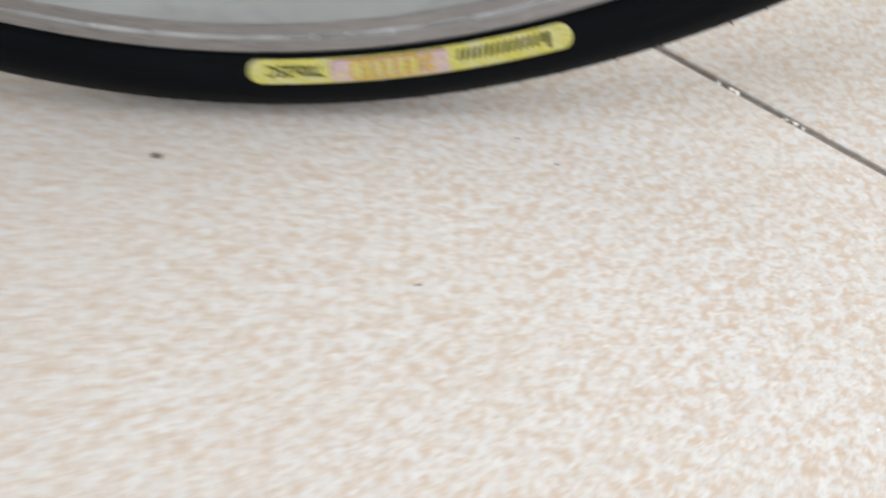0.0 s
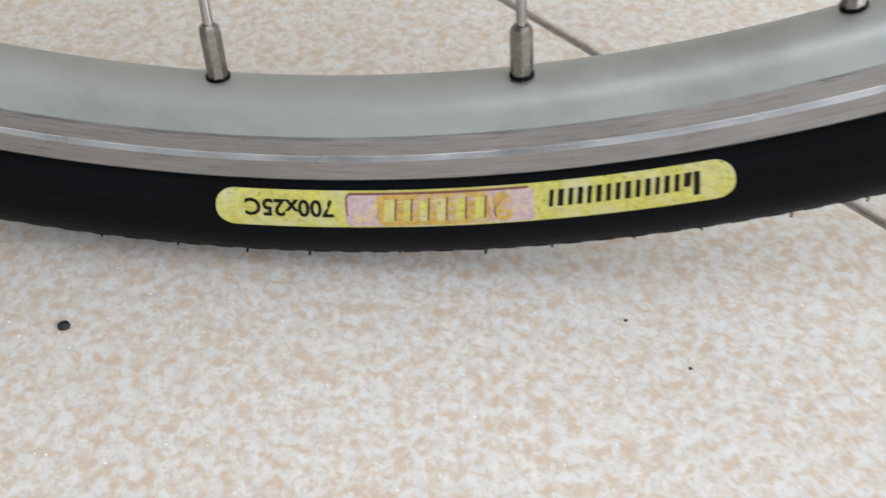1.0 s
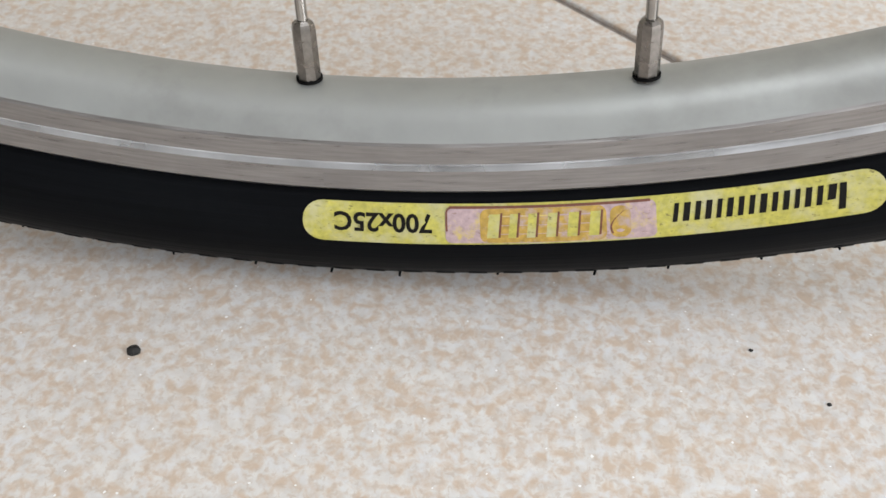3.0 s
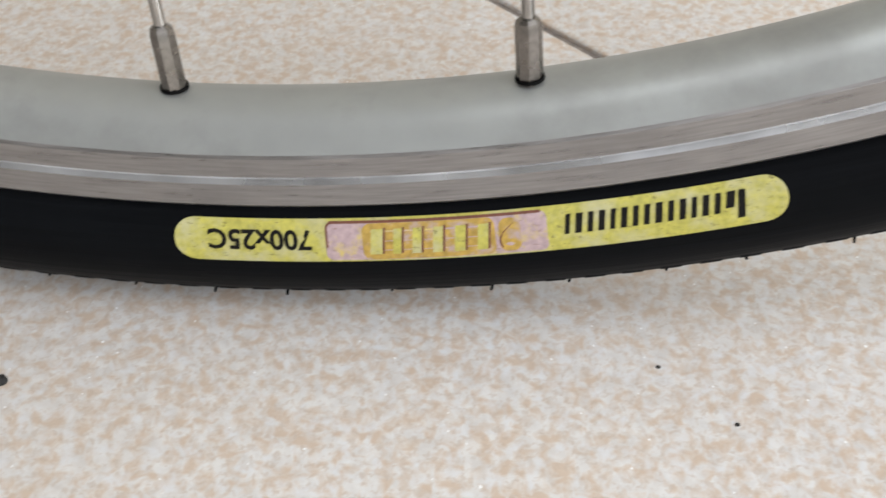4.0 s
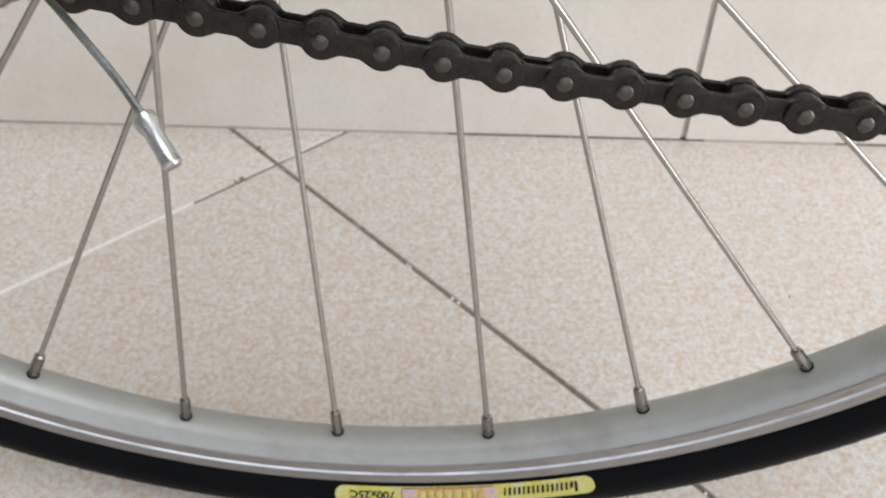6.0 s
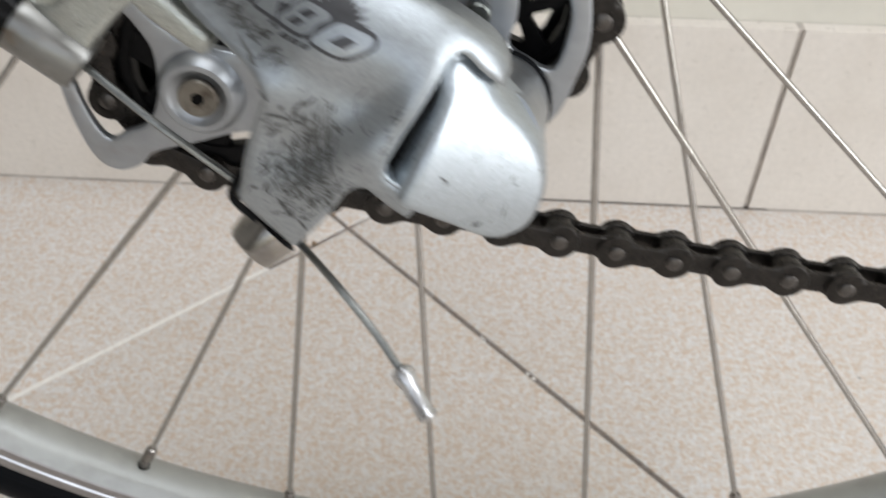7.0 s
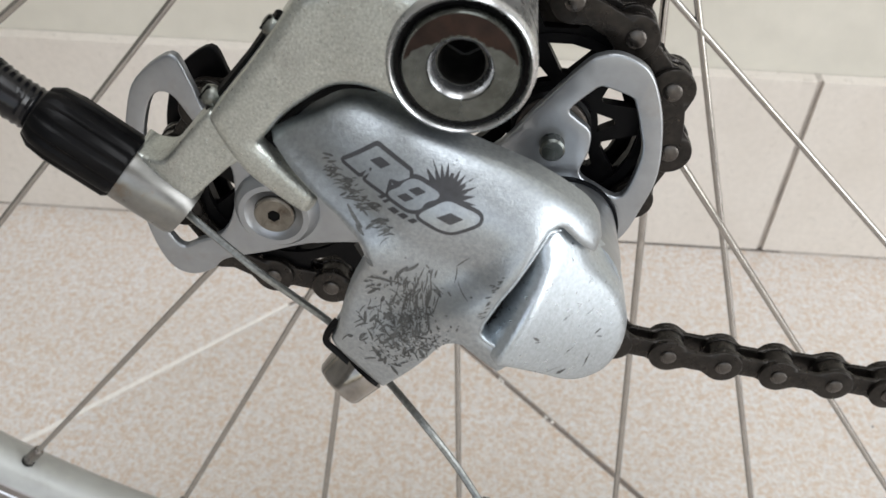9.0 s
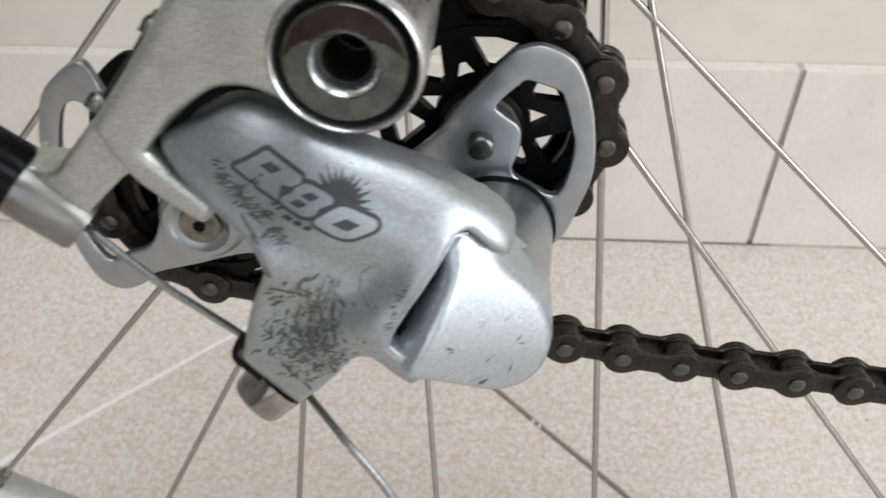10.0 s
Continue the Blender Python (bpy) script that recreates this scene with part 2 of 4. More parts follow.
def part(name, me, parent, label="", basis=None):
    ob = new(name, me)
    ob.parent = parent
    if basis is not None:
        ob.matrix_basis = basis
    return tagged(ob, label) if label else ob


def join(*pieces):
    """Several (verts, faces) lists as one."""
    verts, faces = [], []
    for v, f in pieces:
        k = len(verts)
        verts += list(v)
        faces += [tuple(i + k for i in face) for face in f]
    return verts, faces


def lathe(profile, segments, centre=(0, 0, 0), closed=True):
    """Turns a profile of (radius, y) round the y axis."""
    n = len(profile)
    verts, faces = [], []
    for i in range(segments):
        a = 2 * math.pi * i / segments
        verts += [(centre[0] + r * math.sin(a), centre[1] + y, centre[2] - r * math.cos(a)) for r, y in profile]
    for i in range(segments):
        j = (i + 1) % segments
        for k in range(n if closed else n - 1):
            l = (k + 1) % n
            faces.append((i * n + k, j * n + k, j * n + l, i * n + l))
    if not closed:
        for k in (0, n - 1):
            faces.append(tuple(i * n + k for i in range(segments)))
    return verts, faces


def frame_along(d):
    d = Vector(d).normalized()
    u = d.cross(Vector((0, 1, 0)) if abs(d.y) < 0.9 else Vector((1, 0, 0))).normalized()
    return u, d.cross(u)


def tube(points, radii, segments=10, phase=0.0):
    """A capped tube through points with a radius at each."""
    pts = [Vector(p) for p in points]
    if not isinstance(radii, (list, tuple)):
        radii = [radii] * len(pts)
    verts, faces = [], []
    u = None
    for i, p in enumerate(pts):
        d = (pts[min(i + 1, len(pts) - 1)] - pts[max(i - 1, 0)]).normalized()
        if u is None:
            u, v = frame_along(d)
        else:
            u = (u - d * u.dot(d)).normalized()
            v = d.cross(u)
        for k in range(segments):
            a = phase + 2 * math.pi * k / segments
            verts.append(p + (u * math.cos(a) + v * math.sin(a)) * radii[i])
    for i in range(len(pts) - 1):
        for k in range(segments):
            l = (k + 1) % segments
            faces.append((i * segments + k, i * segments + l, (i + 1) * segments + l, (i + 1) * segments + k))
    faces.append(tuple(range(segments)))
    faces.append(tuple((len(pts) - 1) * segments + k for k in range(segments)))
    return verts, faces


def smooth_line(points, steps, closed=True):
    """A curve through the points (Catmull-Rom)."""
    p = np.array(points, float)
    n, out = len(p), []
    for i in range(n if closed else n - 1):
        a, b, c, d = (p[(i + k) % n] if closed else p[min(max(i + k, 0), n - 1)] for k in (-1, 0, 1, 2))
        for s in range(steps):
            t = s / steps
            out.append(0.5 * (2 * b + (c - a) * t + (2 * a - 5 * b + 4 * c - d) * t**2 + (3 * b - a - 3 * c + d) * t**3))
    if not closed:
        out.append(p[-1])
    return np.array(out)


def inside(q, poly):
    x, y = q[:, 0, None], q[:, 1, None]
    a, b = poly, np.roll(poly, -1, 0)
    cross = ((a[:, 1] > y) != (b[:, 1] > y)) & (x < (b[:, 0] - a[:, 0]) * (y - a[:, 1]) / (b[:, 1] - a[:, 1] + 1e-12) + a[:, 0])
    return cross.sum(1) % 2 == 1


def edge_distance(q, polys):
    best = np.full(len(q), 1e9)
    for poly in polys:
        a, b = poly, np.roll(poly, -1, 0)
        ab = b - a
        t = (((q[:, None] - a) * ab).sum(-1) / ((ab**2).sum(-1) + 1e-12)).clip(0, 1)
        best = np.minimum(best, np.linalg.norm(q[:, None] - a - t[..., None] * ab, axis=-1).min(1))
    return best


def casting(outline, front, depth, fillet, holes=(), step=1.6):
    """A solid with an outline in (x, z), a front y = front(x, z) that rounds off at its edges, and a flat back."""
    polys = [np.array(outline, float)] + [np.array(h, float) for h in holes]
    pts, edges = [], []
    for poly in polys:
        k, n = len(pts), len(poly)
        pts += poly.tolist()
        edges += [(k + i, k + (i + 1) % n) for i in range(n)]
    rim_n = len(pts)
    extra = []
    if fillet > 0:
        for poly in polys:
            t = np.roll(poly, -1, 0) - np.roll(poly, 1, 0)
            nrm = np.stack([-t[:, 1], t[:, 0]], 1) / (np.linalg.norm(t, axis=1)[:, None] + 1e-9)
            for off in (0.12, 0.45, 1.0):
                for sgn in (1, -1):
                    q = poly + sgn * nrm * off * fillet
                    ok = inside(q, polys[0]) & (edge_distance(q, polys) > 0.92 * off * fillet)
                    for h in polys[1:]:
                        ok &= ~inside(q, h)
                    extra.append(q[ok])
    lo, hi = polys[0].min(0), polys[0].max(0)
    gx, gz = np.meshgrid(np.arange(lo[0], hi[0], step), np.arange(lo[1], hi[1], step))
    q = np.stack([gx.ravel() + 0.21, gz.ravel() + 0.17], 1)
    ok = inside(q, polys[0]) & (edge_distance(q, polys) > max(1.3 * fillet, 0.5 * step))
    for h in polys[1:]:
        ok &= ~inside(q, h)
    extra.append(q[ok])
    every = np.concatenate([np.array(pts)] + extra)
    co, _, tris, *_ = delaunay_2d_cdt([Vector(p) for p in every.tolist()], edges, [], 0, 1e-5)
    co = np.array([tuple(c) for c in co])
    tris = np.array([t for t in tris if len(t) == 3])
    mid = co[tris].mean(1)
    ok = inside(mid, polys[0])
    for h in polys[1:]:
        ok &= ~inside(mid, h)
    tris = tris[ok]
    d = edge_distance(co, polys)
    base = np.array([front(x, z) for x, z in co])
    y = base + (fillet - np.sqrt(np.maximum(0, fillet**2 - (fillet - np.minimum(d, fillet)) ** 2)) if fillet > 0 else 0)
    n = len(co)
    verts = [(x, yy, z) for (x, z), yy in zip(co, y)] + [(x, bb + depth, z) for (x, z), bb in zip(co, base)]
    faces = [tuple(t) for t in tris] + [tuple(i + n for i in t[::-1]) for t in tris]
    count = {}
    for t in tris:
        for a, b in ((t[0], t[1]), (t[1], t[2]), (t[2], t[0])):
            count.setdefault((min(a, b), max(a, b)), []).append((a, b))
    for both in count.values():
        if len(both) == 1:
            a, b = both[0]
            faces.append((b, a, a + n, b + n))
    return verts, faces


def dense(line, longest):
    """The same closed outline with no side longer than a given length."""
    p, out = np.array(line, float), []
    for a, b in zip(p, np.roll(p, -1, 0)):
        k = max(1, int(math.ceil(np.linalg.norm(b - a) / longest)))
        out += [a + (b - a) * i / k for i in range(k)]
    return np.array(out)


def circle(cx, cz, r, n=24, start=0.0):
    return [(cx + r * math.cos(start + 2 * math.pi * i / n), cz + r * math.sin(start + 2 * math.pi * i / n)) for i in range(n)]


def text_mesh(body_text, size, grow=0.0):
    """Flat triangles of a text in the built-in font."""
    cu = bpy.data.curves.new("lettering", "FONT")
    cu.body, cu.size, cu.resolution_u, cu.offset = body_text, size, 3, grow
    tmp = new("lettering", cu)
    me = bpy.data.meshes.new_from_object(tmp.evaluated_get(bpy.context.evaluated_depsgraph_get()))
    verts, faces = [tuple(v.co)[:2] for v in me.vertices], [tuple(p.vertices) for p in me.polygons]
    bpy.data.objects.remove(tmp)
    bpy.data.curves.remove(cu)
    bpy.data.meshes.remove(me)
    return verts, faces


# ---- floor, skirting, walls ----
def structure(name, label, verts, faces, m, parent=None, smooth=0):
    ob = new(name, mesh_of(name, verts, faces, m, smooth))
    if parent:
        ob.parent = parent
    else:
        tagged(ob, label, kind="structure")
    return ob


def box(x0, x1, y0, y1, z0, z1):
    v = [(x, y, z) for z in (z0, z1) for y in (y0, y1) for x in (x0, x1)]
    return v, [(0, 2, 3, 1), (4, 5, 7, 6), (0, 1, 5, 4), (2, 6, 7, 3), (0, 4, 6, 2), (1, 3, 7, 5)]


X0, X1, Y0, H, WY = ROOM_X0 * 1000, ROOM_X1 * 1000, ROOM_Y0 * 1000, ROOM_H * 1000, WALL_Y * 1000
floor = structure("floor", "beige speckled ceramic tile floor laid diagonally with grey grout",
                  *box(X0 - 120, X1 + 120, Y0 - 120, WY + 130, -60, -1.3), GROUT)
wall_back = structure("wall_north", "cream plastered wall above a tiled skirting",
                      *box(X0 - 120, X1 + 120, WY + 9, WY + 130, -1.3, H + 100), PLASTER)
structure("wall_west", "unseen grey wall added to close the room", *box(X0 - 120, X0, Y0 - 120, WY + 9, -1.3, H), DIM)
structure("ceiling", "unseen white ceiling with a square opening for a lamp",
          *join(box(X0 - 120, -400, Y0 - 120, WY + 130, H, H + 100), box(1100, X1 + 120, Y0 - 120, WY + 130, H, H + 100),
                box(-400, 1100, Y0 - 120, -900, H, H + 100)), WHITE)


def wall_with_opening(name, label, along_x, at, c0, c1, o0, o1, z0, z1):
    pieces = [(c0, o0, -1.3, H), (o1, c1, -1.3, H), (o0, o1, z1, H)]
    if z0 > 0:
        pieces.append((o0, o1, -1.3, z0))
    t = (at - 120, at) if along_x else (at, at + 120)
    made = [box(a, b, *t, l, h) if along_x else box(*t, a, b, l, h) for a, b, l, h in pieces]
    structure(name, label, *join(*made), DIM)


# unseen walls added round the room; their openings hold the lamps
wall_with_opening("wall_south", "unseen grey wall added with a wide opening for a lamp", True, Y0, X0 - 120, X1 + 120, -1100, 1300, 0, 2300)
wall_with_opening("wall_east", "unseen grey wall with an open doorway", False, X1, Y0, WY + 9, -1620, -80, 0, 2050)


def clip(poly, axis, limit, keep_less):
    out = []
    for i, a in enumerate(poly):
        b = poly[(i + 1) % len(poly)]
        ia, ib = (a[axis] <= limit) == keep_less, (b[axis] <= limit) == keep_less
        if ia:
            out.append(a)
        if ia != ib:
            t = (limit - a[axis]) / (b[axis] - a[axis])
            out.append((a[0] + t * (b[0] - a[0]), a[1] + t * (b[1] - a[1])))
    return out


TILE_SIZE, GAP, CORNER, ANGLES = 500.0, 2.6, (-130.3, 428.0), (radians(42.8), radians(135.95))


def floor_tiles():
    (ux, uy), (vx, vy) = ((math.cos(a), math.sin(a)) for a in ANGLES)
    for i in range(-8, 9):
        for j in range(-8, 9):
            a, b = i * TILE_SIZE + GAP / 2, (i + 1) * TILE_SIZE - GAP / 2
            c, d = j * TILE_SIZE + GAP / 2, (j + 1) * TILE_SIZE - GAP / 2
            poly = [(CORNER[0] + u * ux + v * vx, CORNER[1] + u * uy + v * vy) for u, v in ((a, c), (b, c), (b, d), (a, d))]
            for axis, limit, less in ((0, X0 + 2, False), (0, X1 - 2, True), (1, Y0 + 2, False), (1, WY - 0.8, True)):
                poly = clip(poly, axis, limit, less) if poly else poly
            if len(poly) < 3:
                continue
            mx, my = sum(p[0] for p in poly) / len(poly), sum(p[1] for p in poly) / len(poly)
            n = len(poly)
            def shrink(p, k):
                l = math.hypot(p[0] - mx, p[1] - my) + 1e-6
                return (p[0] + (mx - p[0]) * k / l, p[1] + (my - p[1]) * k / l)
            rings = [[(*p, -1.5) for p in poly], [(*p, -0.55) for p in poly], [(*shrink(p, 0.55), -0.12) for p in poly], [(*shrink(p, 1.5), 0.0) for p in poly]]
            verts = [v for ring in rings for v in ring]
            faces = [(k * n + q, k * n + (q + 1) % n, (k + 1) * n + (q + 1) % n, (k + 1) * n + q) for k in range(3) for q in range(n)]
            faces.append(tuple(3 * n + q for q in range(n)))
            ob = new("tile", mesh_of("tile", verts, faces, TILE, 50))
            ob.parent = floor


# ---- the bicycle ----
WHEEL_R = 336.0
bicycle = new("bicycle")
bicycle.matrix_world = pose(-0.05771, 0.24108, 0.33531, -5.888, 0, -0.875) @ pose(0, 0, -WHEEL_R / 1000)
tagged(bicycle, "silver road bicycle rear wheel, chain and rear derailleur, leaning slightly", "bicycle")
UP = pose(0, 0, WHEEL_R / 1000)

TYRE_C, TYRE_A, TYRE_H = 322.5, 12.3, 13.5


def tyre_point(s, phi, lift=0.0):
    """A point on the drive-side tyre wall: s along the bottom in mm, phi from straight out to the tread."""
    r = TYRE_C + (TYRE_H + lift) * math.sin(phi)
    th = s / 320.0
    return r * math.sin(th), -(TYRE_A + lift) * math.cos(phi), -r * math.cos(th)


def build_wheel():
    prof = [(TYRE_C + TYRE_H * math.sin(a), -TYRE_A * math.cos(a)) for a in np.linspace(radians(-56), radians(236), 52)]
    tyre = part("tyre", mesh_of("tyre", *lathe(prof, 360), TYRE_RUBBER), bicycle, "worn black rubber road tyre with a yellow sidewall label", UP)
    # rim: crowned inner wall, flat shoulder, two-step brake track, flanges
    side = [(296.4, 0.0), (296.5, 1.4), (296.8, 2.8), (297.25, 4.1), (297.8, 5.2), (298.5, 6.2), (299.4, 7.1), (300.4, 7.95), (301.4, 8.75), (302.3, 9.45)]
    track = [(302.75, 9.9), (306.1, 10.05), (306.5, 9.55), (306.85, 9.45), (307.6, 10.1), (311.6, 10.3), (312.2, 9.8), (311.0, 8.4)]
    half = side + track
    prof = [(r, -y) for r, y in half] + [(303.0, -6.5), (303.0, 6.5)] + [(r, y) for r, y in half[:0:-1]]
    v, f = lathe(prof, 320)
    n = len(prof)
    is_track = [1 if (len(side) - 1 <= k < len(half) - 1) or (len(prof) - len(half) + 1 <= k < len(prof) - len(side) + 1) else 0 for k in range(n)]
    for k in range(n):
        p, q = prof[k], prof[(k + 1) % n]
        if is_track[k] and abs(p[0] - q[0]) < 0.8 and 303 < min(p[0], q[0]) and max(p[0], q[0]) < 308:
            is_track[k] = 2
    rim = part("rim", mesh_of("rim", v, f, [RIM, TRACK, GLINT], 28, [is_track[i % n] for i in range(len(f))]), bicycle, "grey alloy rim with a bare brake track", UP)
    # spokes, nipples
    nip_prof = [(0.0, -3.0), (2.1, -3.0), (2.1, 8.7), (1.9, 9.7), (1.3, 10.25), (0.95, 10.3)]
    hexed = []
    k6 = 8
    for y_, (r_, h_) in enumerate(nip_prof):
        hexed.append([(r_ * math.cos(2 * math.pi * i / k6), r_ * math.sin(2 * math.pi * i / k6), h_) for i in range(k6)])
    verts = [p for ring in hexed for p in ring]
    faces = [(a * k6 + i, a * k6 + (i + 1) % k6, (a + 1) * k6 + (i + 1) % k6, (a + 1) * k6 + i) for a in range(len(hexed) - 1) for i in range(k6)]
    faces.append(tuple((len(hexed) - 1) * k6 + i for i in range(k6)))
    nip_me = mesh_of("nipple", verts, faces, NIPPLE, 30)
    hole_me = mesh_of("nipple_hole", *lathe([(1.9, -0.4), (2.35, -0.4), (2.35, 0.10), (1.9, -0.05)], 20), DARK, 30)
    flange_r = 23.5
    for k in range(32):
        th = 0.18433 + k * 2 * math.pi / 32
        near = k % 2 == 0
        sgn = 1 if k % 4 in (0, 1) else -1
        h = th + sgn * radians(78.8)
        yf = -17.7 if near else 32.2
        a = Vector((295.9 * math.sin(th), -0.8 if near else 0.8, -295.9 * math.cos(th)))
        b = Vector((2.5 + flange_r * math.sin(h), yf, 2.7 - flange_r * math.cos(h)))
        d = (b - a).normalized()
        u, w = frame_along(d)
        m = Matrix((u, w, d)).transposed().to_4x4()
        m.translation = a * 0.001
        part("nipple", nip_me, rim, basis=m)
        radial = Vector((-math.sin(th), 0, math.cos(th)))
        m2 = Matrix((u, radial, u.cross(radial))).transposed().to_4x4()
        m2.translation = a * 0.001
        part("nipple_hole", hole_me, rim, basis=m2)
        part("spoke", mesh_of("spoke", *tube([a + d * 6, b], 0.98, 10), STEEL), rim)
    part("hub", mesh_of("hub", *lathe([(5, -62), (9, -60), (9, -22), (28, -20.5), (28, -16.5), (13, -12), (12, 26), (27, 30), (27, 34), (9, 36), (9, 60), (5, 62)], 48, (2.5, 0, 2.7), closed=False), ALLOY), bicycle, "silver alloy rear hub", UP)
    return tyre, rim


tyre, rim = build_wheel()


# tyre label: a rounded yellow patch with the size in figures and blocked-out marks
LAB0, LAB1 = -4.2, 96.8
PHI0, PHI1 = radians(-36), radians(-2)


def on_label(u, v, lift):
    """u in mm from the right end of the label to its left, v from 0 (rim side) to 1 (tread side)."""
    return tyre_point(LAB1 - u, PHI0 + v * (PHI1 - PHI0), lift)


def label_piece(name, outline, m, lift, label="", step=1.7):
    v, f = casting(outline, lambda x, z: 0.0, 1.0, 0.0, step=step)
    n = len(v) // 2
    f = [t for t in f if max(t) < n]
    part(name, mesh_of(name, [on_label(x, z / 8.0, lift) for x, _, z in v[:n]], f, m), tyre, label)


def rounded(x0, x1, z0, z1, r, n=6):
    pts = []
    for cx, cz, a0 in ((x1 - r, z1 - r, 0), (x0 + r, z1 - r, 90), (x0 + r, z0 + r, 180), (x1 - r, z0 + r, 270)):
        pts += [(cx + r * math.cos(radians(a0 + 90 * i / n)), cz + r * math.sin(radians(a0 + 90 * i / n))) for i in range(n + 1)]
    out = []
    for i, p in enumerate(pts):
        q = pts[(i + 1) % len(pts)]
        k = 1 + int(math.hypot(q[0] - p[0], q[1] - p[1]) / 1.2)
        out += [(p[0] + (q[0] - p[0]) * j / k, p[1] + (q[1] - p[1]) * j / k) for j in range(k) if math.hypot(q[0] - p[0], q[1] - p[1]) > 1e-4]
    return out


def slanted(x0, x1, z0, z1, lean):
    """A bar with leaning ends and short sides."""
    n = max(3, int((z1 - z0) / 0.8))
    a = [(x0 + lean * k / n, z0 + (z1 - z0) * k / n) for k in range(n + 1)]
    return a + [(x + (x1 - x0), z) for x, z in a[::-1]]


LW = LAB1 - LAB0
label_piece("sidewall_label", rounded(0, LW, 0, 8, 3.7), YELLOW, 0.05, "scuffed yellow printed label")
label_piece("label_panel", rounded(37.6, 74.9, 0.6, 7.7, 1.2), LILAC, 0.09, "faded lilac panel")
label_piece("panel_outline", rounded(38.5, 74.2, 0.45, 0.95, 0.22), BROWN, 0.13)
label_piece("panel_outline", [(73.6 + 1.25 * math.sin(a), 1.75 - 1.25 * math.cos(a)) for a in np.linspace(0, 1.57, 8)] + [(74.85, 4.0), (74.8, 5.2), (74.45, 5.2), (74.5, 4.0)] + [(73.6 + 0.9 * math.sin(a), 1.75 - 0.85 * math.cos(a)) for a in np.linspace(1.57, 0, 8)], BROWN, 0.15)
x = 6.2
for w_, z1 in ((1.1, 6.4), (1.3, 4.4), (0.9, 5.1), (1.0, 5.1), (0.8, 5.1), (1.0, 5.1), (0.9, 5.1), (1.1, 5.1), (0.9, 5.1), (0.9, 5.1), (1.0, 5.1), (0.8, 5.1), (1.0, 5.1), (0.9, 5.1), (1.1, 5.1), (0.8, 5.1)):
    label_piece("lettering_bar", slanted(x, x + w_, 1.7, z1, 0.5), INK, 0.12, step=0.9)
    x += w_ + (0.88 if z1 < 6 else 0.4)
label_piece("panel_middle", rounded(46.2, 68.6, 1.0, 7.6, 1.4), OCHRE, 0.105, "worn ochre and yellow middle of the panel")
x = 46.8
for w_ in (3.4, 3.4, 3.2, 3.0, 2.8, 3.8):
    label_piece("panel_bar", slanted(x + 0.3, x + w_ * 0.62, 2.0, 6.6, 0.5), YELLOW, 0.125)
    label_piece("panel_bar_edge", slanted(x - 0.1, x + 0.3, 1.8, 6.5, 0.5), BROWN, 0.16)
    x += w_ + 0.4
label_piece("panel_swirl", rounded(42.0, 45.6, 1.3, 7.3, 1.5, 4), OCHRE, 0.12)
label_piece("swirl_line", [(43.0 + 1.2 * math.sin(t) + 0.6 * t, 2.2 + 1.4 * t) for t in np.linspace(0, 3, 12)] + [(43.3 + 1.2 * math.sin(t) + 0.6 * t, 2.3 + 1.4 * t) for t in np.linspace(3, 0, 12)], BROWN, 0.16)


def size_text():
    v, f = text_mesh("700x25C", 5.0, 0.13)
    w = max(p[0] for p in v)
    k = 18.0 / w
    part("size_lettering", mesh_of("size_lettering", [on_label(77.2 + px_ * k, (2.1 + pz * 1.0) / 8.0, 0.13) for px_, pz in v], f, INK), tyre)


size_text()


def tread_nibs():
    pieces = []
    rnd = random.Random(4)
    for i in range(-11, 12):
        s = i * 15.2 + rnd.uniform(-3, 3)
        phi = radians(rnd.choice((48, 55, 62)))
        a, b = tyre_point(s, phi, -0.3), tyre_point(s + rnd.uniform(-0.5, 0.5), phi, rnd.uniform(0.4, 1.0))
        pieces.append(tube([a, b], [0.32, 0.22], 6))
    for i in range(-26, 30):
        s = i * 6.4 + rnd.uniform(-0.4, 0.4)
        for ph in (40, 47):
            a, b = tyre_point(s, radians(ph), -0.1), tyre_point(s + 3.4, radians(ph + 2), -0.1)
            pieces.append(tube([a, b], 0.22, 5))
    part("tread_pattern", mesh_of("tread_pattern", *join(*pieces), RUBBER), tyre, "small moulding nibs along the tread edge")


tread_nibs()

# ---- chain and jockey wheels ----
def flat(y):
    return lambda x, z: y


CH_Y = -51.7
PITCH = 12.7
COG = (0.0, 0.0, PITCH / 2 / math.sin(math.pi / 13))
GUIDE = (7.1, -58.9, PITCH / 2 / math.sin(math.pi / 11))
TENS = (-44.8, -77.4, PITCH / 2 / math.sin(math.pi / 11))


def crossed_tangent(a, b):
    """The line that touches circle a and circle b on opposite sides."""
    dx, dz = b[0] - a[0], b[1] - a[1]
    dist, ang = math.hypot(dx, dz), math.atan2(dz, dx)
    return ang, math.acos((a[2] + b[2]) / dist)


